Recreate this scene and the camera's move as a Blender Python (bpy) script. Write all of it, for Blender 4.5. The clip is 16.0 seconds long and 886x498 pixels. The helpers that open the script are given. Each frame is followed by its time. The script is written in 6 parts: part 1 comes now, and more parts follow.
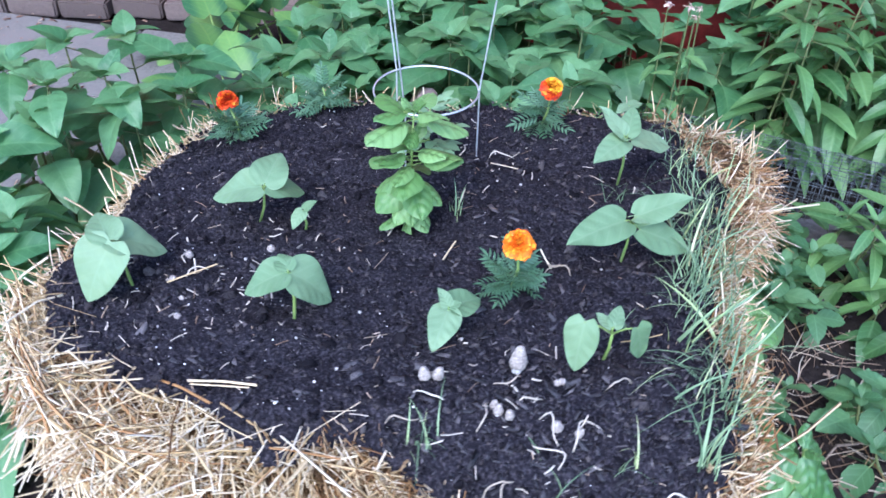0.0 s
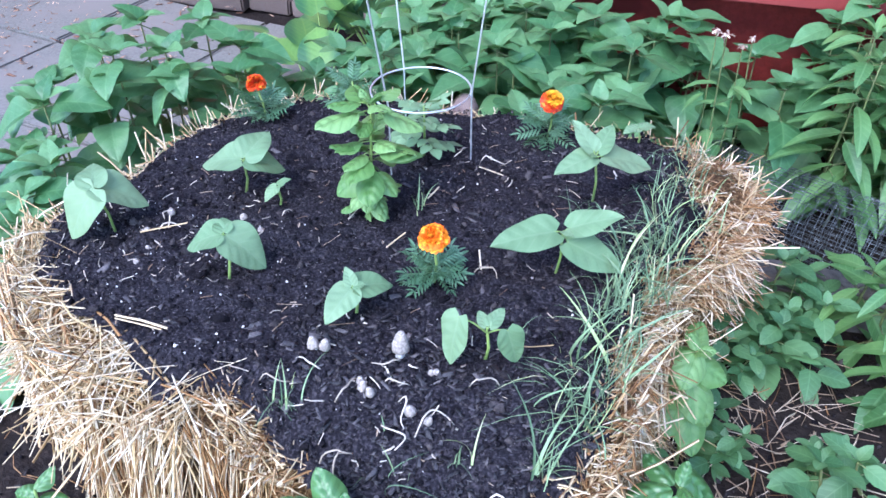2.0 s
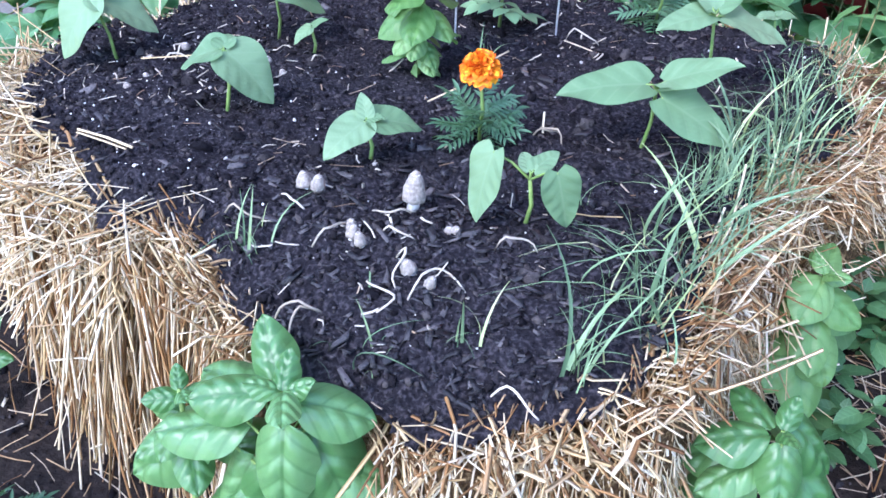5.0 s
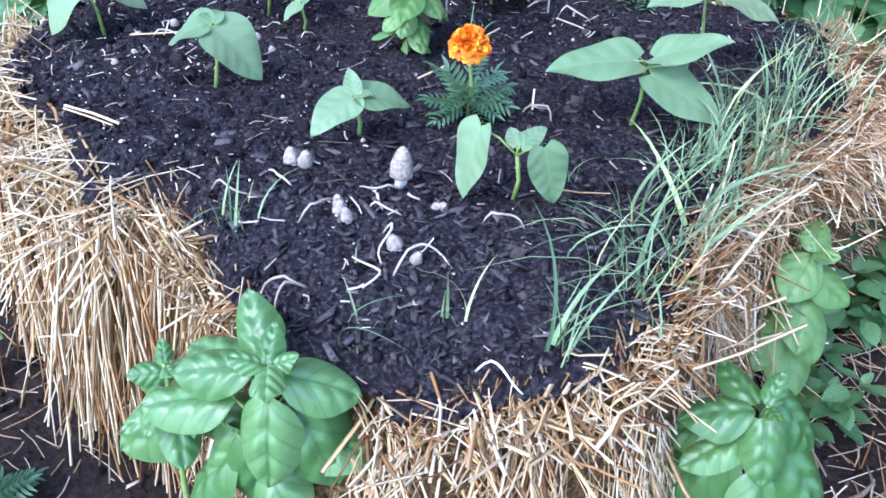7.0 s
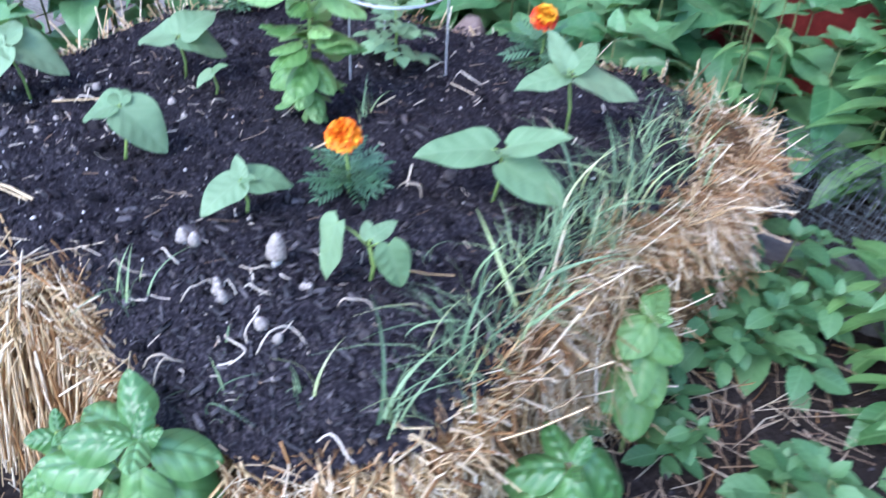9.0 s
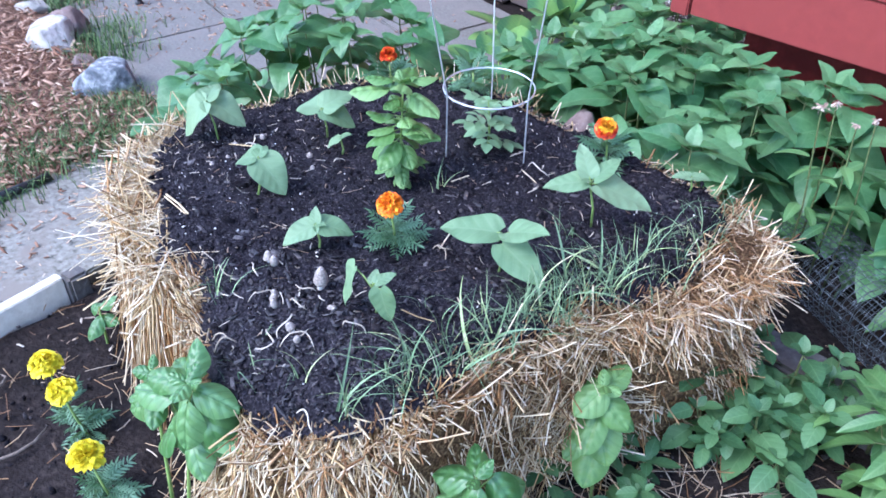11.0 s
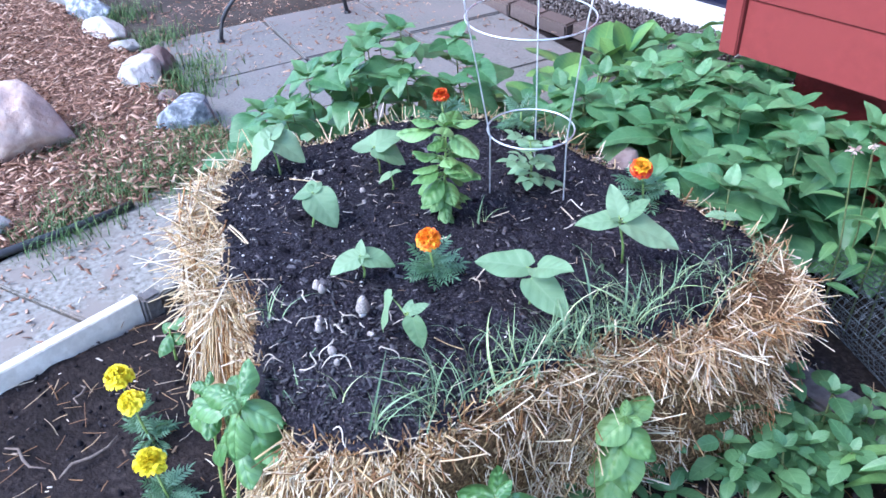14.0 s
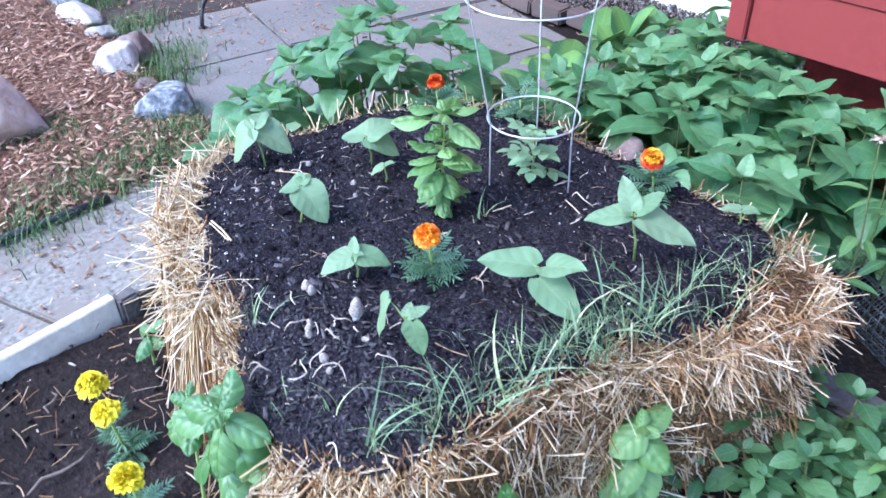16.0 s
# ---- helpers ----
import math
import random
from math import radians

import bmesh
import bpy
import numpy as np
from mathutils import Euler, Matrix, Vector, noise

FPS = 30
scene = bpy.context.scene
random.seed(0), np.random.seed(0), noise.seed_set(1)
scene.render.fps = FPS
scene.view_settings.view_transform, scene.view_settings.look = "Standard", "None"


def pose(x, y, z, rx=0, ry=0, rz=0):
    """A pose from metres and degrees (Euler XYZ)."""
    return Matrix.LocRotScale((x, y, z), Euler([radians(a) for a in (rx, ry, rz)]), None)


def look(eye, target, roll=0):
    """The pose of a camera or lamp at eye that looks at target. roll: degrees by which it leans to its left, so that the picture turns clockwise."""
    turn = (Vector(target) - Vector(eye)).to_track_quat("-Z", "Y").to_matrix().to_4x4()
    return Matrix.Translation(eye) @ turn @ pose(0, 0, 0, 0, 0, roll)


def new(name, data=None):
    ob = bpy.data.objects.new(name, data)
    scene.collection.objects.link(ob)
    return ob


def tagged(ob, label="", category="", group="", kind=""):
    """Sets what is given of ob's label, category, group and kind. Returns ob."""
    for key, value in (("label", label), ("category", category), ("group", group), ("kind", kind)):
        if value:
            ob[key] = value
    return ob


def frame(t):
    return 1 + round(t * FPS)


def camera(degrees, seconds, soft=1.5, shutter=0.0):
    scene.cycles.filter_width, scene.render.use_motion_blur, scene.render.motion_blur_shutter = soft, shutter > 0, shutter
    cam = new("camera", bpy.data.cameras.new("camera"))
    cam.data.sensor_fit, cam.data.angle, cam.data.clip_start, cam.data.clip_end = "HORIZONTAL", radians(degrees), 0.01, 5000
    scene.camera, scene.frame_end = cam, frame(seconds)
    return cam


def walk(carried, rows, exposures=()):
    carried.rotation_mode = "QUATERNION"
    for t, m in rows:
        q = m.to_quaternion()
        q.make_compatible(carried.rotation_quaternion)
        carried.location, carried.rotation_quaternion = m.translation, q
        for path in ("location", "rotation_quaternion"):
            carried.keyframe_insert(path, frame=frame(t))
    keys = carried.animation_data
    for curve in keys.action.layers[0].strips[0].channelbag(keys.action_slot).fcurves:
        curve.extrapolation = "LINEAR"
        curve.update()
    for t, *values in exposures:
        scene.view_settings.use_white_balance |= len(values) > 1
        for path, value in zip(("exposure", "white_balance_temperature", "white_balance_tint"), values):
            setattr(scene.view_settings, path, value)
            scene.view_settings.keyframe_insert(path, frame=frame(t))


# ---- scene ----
cam = camera(57.0, 16.0, soft=1.6, shutter=0.5)
PATH = [
    (0, (0.1373, -1.0229, 1.3669), (0.1405, 0.4578, 0.1764), 1.70),
    (0.5, (0.3040, -0.9847, 1.3617), (0.1416, 0.4840, 0.1674), 1.67),
    (1, (0.5360, -0.9370, 1.3193), (0.1114, 0.5013, 0.1526), -1.19),
    (1.5, (0.5670, -0.9613, 1.3261), (0.1282, 0.4764, 0.1640), -1.22),
    (2, (0.5702, -1.0339, 1.3647), (0.1610, 0.4155, 0.2062), -0.09),
    (2.5, (0.6357, -0.9487, 1.3533), (0.1227, 0.4810, 0.2119), -1.91),
    (2.8, (0.7536, -0.8941, 1.3478), (0.0443, 0.4587, 0.2178), -1.39),
    (3, (0.7496, -0.8534, 1.2681), (0.0365, 0.5188, 0.1643), -0.51),
    (3.5, (0.6586, -0.8068, 1.0493), (-0.0401, 0.5720, -0.0555), 0.62),
    (4, (0.6326, -0.8558, 0.9805), (-0.0165, 0.5333, -0.1416), 1.46),
    (4.2, (0.6263, -0.8716, 0.9874), (-0.0135, 0.5199, -0.1369), 1.54),
    (6.3, (0.6203, -0.8779, 0.9871), (-0.0130, 0.4777, -0.1839), 1.56),
    (6.5, (0.6204, -0.8737, 0.9851), (-0.0083, 0.4888, -0.1803), 1.60),
    (7, (0.6344, -0.8740, 0.9798), (0.0130, 0.4860, -0.1925), 1.76),
    (7.5, (0.6389, -0.8628, 0.9712), (0.0329, 0.4948, -0.2119), 1.97),
    (8, (0.6378, -0.8588, 0.9566), (0.0400, 0.4891, -0.2416), 1.92),
    (8.5, (0.6469, -0.8612, 0.9800), (0.0471, 0.4773, -0.2278), 1.89),
    (9, (0.7769, -0.8445, 1.1663), (0.2110, 0.5097, -0.0403), 3.34),
    (9.5, (0.8798, -0.8585, 1.2927), (0.2892, 0.4561, 0.0545), 1.92),
    (10, (0.9730, -0.8767, 1.3662), (0.2135, 0.3729, 0.1531), 3.40),
    (10.2, (1.0346, -0.8548, 1.3777), (0.1694, 0.3065, 0.1478), 3.88),
    (12.3, (1.3555, -0.8528, 1.5147), (0.2119, 0.2053, 0.4273), -1.06),
    (12.5, (1.3606, -0.8617, 1.5170), (0.2038, 0.1768, 0.4245), -1.48),
    (13, (1.3503, -0.8418, 1.5183), (0.1732, 0.1674, 0.4201), -2.07),
    (13.5, (1.3542, -0.8460, 1.5091), (0.1757, 0.1589, 0.4084), -1.84),
    (14, (1.3428, -0.8474, 1.5139), (0.1494, 0.1336, 0.4079), -2.31),
    (14.5, (1.3377, -0.8395, 1.5038), (0.1396, 0.1245, 0.3878), -2.27),
    (15, (1.3199, -0.8256, 1.4861), (0.1353, 0.1430, 0.3598), -1.67),
    (15.5, (1.3150, -0.8139, 1.4757), (0.1390, 0.1610, 0.3458), -1.32),
    (16, (1.2388, -0.8009, 1.4493), (0.0779, 0.2004, 0.3271), -1.71),
]
walk(cam, [(t, look(eye, target, roll)) for t, eye, target, roll in PATH], exposures=[(0, 2.22, 5500, 17), (0.5, 2.42, 5500, 17), (1.5, 2.38, 5500, 17), (7.5, 2.37, 5500, 17), (9.5, 2.30, 5500, 17), (12.5, 2.38, 5500, 17), (16, 2.46, 5500, 17)])

# ---- light ----
world = bpy.data.worlds.new("sky")
scene.world = world
world.use_nodes = True
wn = world.node_tree.nodes
sky = wn.new("ShaderNodeTexSky")
sky.sky_type, sky.sun_disc = "NISHITA", False
sky.sun_elevation, sky.sun_rotation = radians(48), radians(200)
world.node_tree.links.new(sky.outputs[0], wn["Background"].inputs[0])
wn["Background"].inputs[1].default_value = 0.15
sun = new("sun", bpy.data.lights.new("sun", "SUN"))
sun.data.energy, sun.data.angle, sun.data.color = 0.8, radians(35), (1.0, 0.98, 0.96)
sun.matrix_basis = look((-1.2, -3.0, 4.0), (0, 0, 0))


# ---- materials ----
def nodes_of(name):
    m = bpy.data.materials.new(name)
    m.use_nodes = True
    return m, m.node_tree.nodes, m.node_tree.links, m.node_tree.nodes["Principled BSDF"]


def ramp(nd, stops):
    r = nd.new("ShaderNodeValToRGB")
    while len(r.color_ramp.elements) < len(stops):
        r.color_ramp.elements.new(0.5)
    for e, (p, c) in zip(r.color_ramp.elements, stops):
        e.position, e.color = p, (*c, 1)
    return r


def noise_tex(nd, lk, scale, detail=5, coord=None, rough=0.6):
    n = nd.new("ShaderNodeTexNoise")
    n.inputs["Scale"].default_value, n.inputs["Detail"].default_value, n.inputs["Roughness"].default_value = scale, detail, rough
    lk.new(coord or nd.new("ShaderNodeNewGeometry").outputs["Position"], n.inputs["Vector"])
    return n.outputs[0]


def mixed(nd, lk, a, b, f, blend="MIX"):
    m = nd.new("ShaderNodeMix")
    m.data_type, m.blend_type = "RGBA", blend
    for socket, v in ((m.inputs[0], f), (m.inputs[6], a), (m.inputs[7], b)):
        if isinstance(v, (float, int)):
            socket.default_value = v
        elif isinstance(v, tuple):
            socket.default_value = (*v, 1)
        else:
            lk.new(v, socket)
    return m.outputs[2]


def maths(nd, lk, op, a, b=0.0, c=None):
    m = nd.new("ShaderNodeMath")
    m.operation = op
    for socket, v in zip(m.inputs, (a, b) if c is None else (a, b, c)):
        if isinstance(v, (float, int)):
            socket.default_value = v
        else:
            lk.new(v, socket)
    return m.outputs[0]


def bumped(nd, lk, p, height, strength, distance=0.01):
    b = nd.new("ShaderNodeBump")
    b.inputs["Strength"].default_value, b.inputs["Distance"].default_value = strength, distance
    lk.new(height, b.inputs["Height"])
    lk.new(b.outputs[0], p.inputs["Normal"])


def surface(name, stops, scale=30, rough=0.85, bump=0.4, spec=0.3, stain=None, stain_scale=4, metal=0.0, distance=0.01, vary=""):
    """Two scales of noise: grain through the ramp, and stains over it; vary picks a shade by object or island."""
    m, nd, lk, p = nodes_of(name)
    fine, broad = noise_tex(nd, lk, scale, 8), noise_tex(nd, lk, stain_scale, 3)
    f = fine
    if vary:
        rnd = nd.new("ShaderNodeObjectInfo").outputs["Random"] if vary == "object" else nd.new("ShaderNodeNewGeometry").outputs["Random Per Island"]
        f = maths(nd, lk, "MULTIPLY_ADD", fine, 0.45, maths(nd, lk, "MULTIPLY_ADD", rnd, 0.9, -0.18))
    r = ramp(nd, stops)
    lk.new(f, r.inputs[0])
    col = r.outputs[0]
    if stain:
        s = ramp(nd, [(0.45, (0, 0, 0)), (0.62, (1, 1, 1))])
        lk.new(broad, s.inputs[0])
        col = mixed(nd, lk, col, stain, s.outputs[0])
    lk.new(col, p.inputs["Base Color"])
    p.inputs["Roughness"].default_value, p.inputs["Metallic"].default_value = rough, metal
    p.inputs["Specular IOR Level"].default_value = spec
    if bump:
        bumped(nd, lk, p, fine, bump, distance)
    return m


def leaf_material(name, dark, light, vein=(0.3, 0.45, 0.2), rough=0.45, veins=6.0, amount=0.35, edge=None, pucker=0.12, through_light=0.22, gloss=0.45):
    """A leaf's blade: shade by object, soft mottling, a midrib and slanting side veins, some light passing through."""
    m, nd, lk, p = nodes_of(name)
    at = nd.new("ShaderNodeTexCoord").outputs["Object"]
    xyz = nd.new("ShaderNodeSeparateXYZ")
    lk.new(at, xyz.inputs[0])
    side = maths(nd, lk, "ABSOLUTE", xyz.outputs[1])
    wave = maths(nd, lk, "SINE", maths(nd, lk, "MULTIPLY", maths(nd, lk, "MULTIPLY_ADD", side, -0.9, xyz.outputs[0]), veins * 6.283))
    line = ramp(nd, [(0.80, (0, 0, 0)), (1.0, (1, 1, 1))])
    lk.new(wave, line.inputs[0])
    rib = ramp(nd, [(0.008, (1, 1, 1)), (0.026, (0, 0, 0))])
    lk.new(side, rib.inputs[0])
    rnd = nd.new("ShaderNodeObjectInfo").outputs["Random"]
    mottle = noise_tex(nd, lk, 45, 4)
    shade = maths(nd, lk, "MULTIPLY_ADD", mottle, 0.6, maths(nd, lk, "MULTIPLY_ADD", rnd, 0.7, -0.25))
    r = ramp(nd, [(0.1, dark), (0.9, light)])
    lk.new(shade, r.inputs[0])
    col = r.outputs[0]
    if edge:
        rim = ramp(nd, [(0.22, (0, 0, 0)), (0.36, (1, 1, 1))])
        lk.new(maths(nd, lk, "MULTIPLY_ADD", mottle, 0.12, side), rim.inputs[0])
        col = mixed(nd, lk, col, edge, rim.outputs[0])
    both = maths(nd, lk, "MAXIMUM", maths(nd, lk, "MULTIPLY", line.outputs[0], 0.6), rib.outputs[0])
    col = mixed(nd, lk, col, vein, maths(nd, lk, "MULTIPLY", both, amount))
    lk.new(col, p.inputs["Base Color"])
    p.inputs["Roughness"].default_value = rough
    p.inputs["Specular IOR Level"].default_value = gloss
    bumped(nd, lk, p, maths(nd, lk, "MULTIPLY_ADD", wave, -0.18, mottle), pucker, 0.006)
    tr = nd.new("ShaderNodeBsdfTranslucent")
    lk.new(mixed(nd, lk, col, (0.35, 0.6, 0.08), 0.35), tr.inputs[0])
    mx = nd.new("ShaderNodeMixShader")
    mx.inputs[0].default_value = through_light
    lk.new(p.outputs[0], mx.inputs[1])
    lk.new(tr.outputs[0], mx.inputs[2])
    lk.new(mx.outputs[0], nd["Material Output"].inputs[0])
    return m


M_SOIL = surface("potting_soil", [(0.3, (0.005, 0.0047, 0.0064)), (0.5, (0.016, 0.0146, 0.0185)), (0.72, (0.070, 0.062, 0.071))], 190, 0.95, 0.9, 0.06, distance=0.004)
M_CLOD = surface("soil_crumb", [(0.2, (0.0075, 0.0068, 0.0088)), (0.6, (0.020, 0.0178, 0.0205)), (0.95, (0.080, 0.070, 0.070))], 200, 0.95, 0.6, 0.06, vary="island")
M_BARK = surface("bark_chip", [(0.2, (0.014, 0.0125, 0.0155)), (0.7, (0.040, 0.036, 0.041)), (0.95, (0.11, 0.097, 0.098))], 120, 0.55, 0.6, 0.45, vary="island")
M_PERLITE = surface("perlite", [(0.1, (0.22, 0.20, 0.19)), (0.5, (0.50, 0.48, 0.45)), (0.9, (0.80, 0.79, 0.75))], 300, 0.9, 0.3, vary="island")
M_DIRT = surface("garden_dirt", [(0.3, (0.012, 0.0095, 0.0092)), (0.55, (0.028, 0.022, 0.0205)), (0.8, (0.066, 0.053, 0.046))], 70, 0.95, 0.8, 0.06, stain=(0.018, 0.0145, 0.013), stain_scale=3)
M_STRAW = surface("straw", [(0.03, (0.25, 0.16, 0.075)), (0.22, (0.49, 0.34, 0.155)), (0.5, (0.64, 0.50, 0.295)), (0.98, (0.80, 0.71, 0.54))], 110, 0.55, 0.15, 0.4, vary="island")
M_STRAW_DARK = surface("weathered_straw", [(0.03, (0.10, 0.046, 0.018)), (0.42, (0.34, 0.18, 0.068)), (0.76, (0.54, 0.40, 0.235)), (0.98, (0.76, 0.67, 0.53))], 110, 0.6, 0.15, 0.35, vary="island")
# rusty straw; the ramp's dark end paints the shade in gaps between straws
M_CORE = surface("shaded_packed_straw", [(0.3, (0.035, 0.018, 0.008)), (0.5, (0.15, 0.085, 0.036)), (0.72, (0.42, 0.29, 0.14))], 140, 0.9, 1.0, 0.2, distance=0.02)
M_BEAN = leaf_material("bean_leaf", (0.118, 0.205, 0.100), (0.200, 0.300, 0.165), (0.27, 0.38, 0.23), 0.55, 4.5, 0.14, pucker=0.18, through_light=0.15, gloss=0.35)
M_BASIL = leaf_material("basil_leaf", (0.060, 0.160, 0.045), (0.150, 0.295, 0.110), (0.04, 0.115, 0.03), 0.34, 4, 0.65, pucker=0.35, gloss=0.6)
M_BASILPALE = leaf_material("pale_basil_leaf", (0.095, 0.205, 0.055), (0.215, 0.365, 0.130), (0.08, 0.19, 0.05), 0.42, 4, 0.5, pucker=0.3, gloss=0.45)
M_THICKET = leaf_material("broad_leaf", (0.046, 0.140, 0.052), (0.155, 0.300, 0.128), (0.19, 0.35, 0.155), 0.45, 5, 0.28, pucker=0.2)
M_LANCE = leaf_material("lance_leaf", (0.048, 0.130, 0.042), (0.135, 0.265, 0.085), (0.25, 0.42, 0.18), 0.45, 8, 0.25)
M_MINT = leaf_material("small_leaf", (0.038, 0.110, 0.042), (0.115, 0.235, 0.095), (0.25, 0.42, 0.2), 0.5, 5, 0.2)
M_HOSTA = leaf_material("hosta_leaf", (0.085, 0.20, 0.055), (0.15, 0.285, 0.075), (0.2, 0.35, 0.08), 0.45, 7, 0.3, edge=(0.03, 0.11, 0.045), through_light=0.08)
M_TOMATO = leaf_material("tomato_leaf", (0.17, 0.30, 0.15), (0.29, 0.42, 0.24), (0.3, 0.45, 0.22), 0.55, 5, 0.2)
M_FERNY = leaf_material("marigold_leaf", (0.055, 0.135, 0.07), (0.12, 0.225, 0.13), (0.1, 0.25, 0.12), 0.55, 5, 0.1)
M_STEM = surface("green_stem", [(0.3, (0.14, 0.24, 0.06)), (0.7, (0.24, 0.34, 0.10))], 80, 0.5, 0.1)
M_STEM_DARK = surface("woody_stem", [(0.3, (0.07, 0.09, 0.035)), (0.7, (0.16, 0.19, 0.07))], 80, 0.6, 0.2)
M_GRASS = surface("grass_blade", [(0.1, (0.085, 0.145, 0.075)), (0.45, (0.15, 0.235, 0.125)), (0.7, (0.21, 0.30, 0.155)), (0.86, (0.28, 0.36, 0.15)), (1.0, (0.48, 0.45, 0.30))], 50, 0.5, 0.1, vary="island")
M_GRASSBLADE = surface("single_grass_blade", [(0.1, (0.085, 0.145, 0.075)), (0.45, (0.15, 0.235, 0.125)), (0.7, (0.21, 0.30, 0.155)), (0.86, (0.28, 0.36, 0.15)), (1.0, (0.48, 0.45, 0.30))], 50, 0.5, 0.1, vary="object")
M_DRY = surface("dry_stalk", [(0.2, (0.30, 0.25, 0.19)), (0.8, (0.56, 0.50, 0.41))], 120, 0.7, 0.2, vary="object")
M_CAP = surface("mushroom_cap", [(0.3, (0.15, 0.125, 0.11)), (0.5, (0.28, 0.245, 0.215)), (0.75, (0.45, 0.41, 0.37))], 260, 0.8, 0.5, distance=0.003)
M_SPENT = surface("spent_petal", [(0.2, (0.30, 0.20, 0.15)), (0.8, (0.62, 0.50, 0.42))], 120, 0.7, 0.2, vary="object")
M_STIPE = surface("mushroom_stem", [(0.3, (0.70, 0.67, 0.62)), (0.7, (0.84, 0.82, 0.78))], 200, 0.7, 0.2)
M_ORANGE = surface("orange_petal", [(0.1, (0.66, 0.115, 0.004)), (0.6, (0.82, 0.235, 0.007)), (0.95, (0.87, 0.38, 0.014))], 200, 0.5, 0.1, vary="island")
M_REDPET = surface("red_petal", [(0.1, (0.42, 0.022, 0.006)), (0.6, (0.68, 0.075, 0.007)), (0.95, (0.80, 0.24, 0.012))], 200, 0.5, 0.1, vary="island")
M_GOLD = surface("golden_petal", [(0.1, (0.70, 0.24, 0.008)), (0.9, (0.76, 0.42, 0.02))], 200, 0.5, 0.1, vary="island")
M_YELLOW = surface("yellow_petal", [(0.1, (0.74, 0.57, 0.008)), (0.9, (0.86, 0.76, 0.04))], 200, 0.5, 0.1, vary="island")
M_WIRE = surface("galvanised_wire", [(0.3, (0.55, 0.58, 0.60)), (0.7, (0.75, 0.78, 0.80))], 200, 0.42, 0.1, metal=0.75)
# black coated wire; the ramp's pale end paints sky reflections on it
M_NET = surface("coated_wire_sky_glints", [(0.38, (0.018, 0.022, 0.026)), (0.56, (0.06, 0.075, 0.085)), (0.70, (0.34, 0.38, 0.40))], 60, 0.4, 0.1, spec=0.6)
M_RED = surface("red_painted_board", [(0.3, (0.170, 0.026, 0.023)), (0.7, (0.205, 0.033, 0.029))], 25, 0.55, 0.12, 0.3, stain=(0.186, 0.030, 0.026), stain_scale=5)
# dark red, lowered further so the colour carries the shade under the boards
M_REDWALL = surface("shaded_red_block", [(0.3, (0.12, 0.015, 0.012)), (0.7, (0.185, 0.024, 0.019))], 60, 0.8, 0.5, 0.2, stain=(0.09, 0.012, 0.010), stain_scale=6)
M_WHITE = surface("white_paint", [(0.3, (0.66, 0.66, 0.67)), (0.7, (0.78, 0.78, 0.78))], 30, 0.6, 0.15, stain=(0.55, 0.53, 0.50), stain_scale=7)
M_BOARD = surface("weathered_white_board", [(0.25, (0.52, 0.47, 0.38)), (0.5, (0.68, 0.63, 0.54)), (0.75, (0.76, 0.72, 0.63))], 40, 0.8, 0.4, stain=(0.58, 0.53, 0.45), stain_scale=9)
M_GREYWOOD = surface("grey_timber", [(0.3, (0.07, 0.065, 0.062)), (0.7, (0.15, 0.14, 0.135))], 50, 0.85, 0.6, stain=(0.13, 0.11, 0.095), stain_scale=8)
M_CONCRETE = surface("concrete_slab", [(0.25, (0.105, 0.103, 0.094)), (0.5, (0.165, 0.161, 0.147)), (0.8, (0.225, 0.220, 0.200))], 90, 0.9, 0.35, 0.2, stain=(0.185, 0.172, 0.158), stain_scale=3.5, distance=0.004)
M_DIRTYSLAB = surface("dirty_concrete", [(0.3, (0.09, 0.08, 0.066)), (0.45, (0.19, 0.18, 0.152)), (0.6, (0.26, 0.25, 0.215)), (0.8, (0.33, 0.318, 0.275))], 55, 0.92, 0.5, 0.2, stain=(0.20, 0.176, 0.148), stain_scale=7, distance=0.004)
M_CHIP = surface("mulch_chip", [(0.05, (0.10, 0.046, 0.028)), (0.45, (0.26, 0.138, 0.086)), (0.8, (0.44, 0.28, 0.19)), (1.0, (0.62, 0.47, 0.34))], 60, 0.85, 0.4, vary="island")
M_MULCH = surface("mulch_bed", [(0.3, (0.08, 0.042, 0.028)), (0.55, (0.21, 0.115, 0.072)), (0.8, (0.36, 0.225, 0.15))], 70, 0.95, 1.0, distance=0.02)
M_ROCKP = surface("pink_stone", [(0.3, (0.33, 0.225, 0.175)), (0.5, (0.44, 0.325, 0.26)), (0.75, (0.55, 0.45, 0.38))], 18, 0.85, 0.6, stain=(0.38, 0.30, 0.27), stain_scale=6, distance=0.02)
M_ROCKW = surface("pale_stone", [(0.3, (0.20, 0.19, 0.17)), (0.55, (0.38, 0.37, 0.335)), (0.8, (0.56, 0.55, 0.51))], 22, 0.8, 0.6, stain=(0.5, 0.46, 0.42), stain_scale=9, distance=0.02)
M_ROCKG = surface("blue_grey_stone", [(0.3, (0.07, 0.08, 0.09)), (0.5, (0.21, 0.23, 0.25)), (0.66, (0.52, 0.53, 0.53))], 30, 0.8, 0.9, distance=0.02)
M_BLACK = surface("black_plastic", [(0.3, (0.012, 0.012, 0.014)), (0.7, (0.03, 0.03, 0.032))], 60, 0.5, 0.2, 0.5)
M_GLASS_DARK = surface("window_pane", [(0.3, (0.012, 0.014, 0.03)), (0.7, (0.02, 0.022, 0.045))], 8, 0.08, 0.0, 0.5)
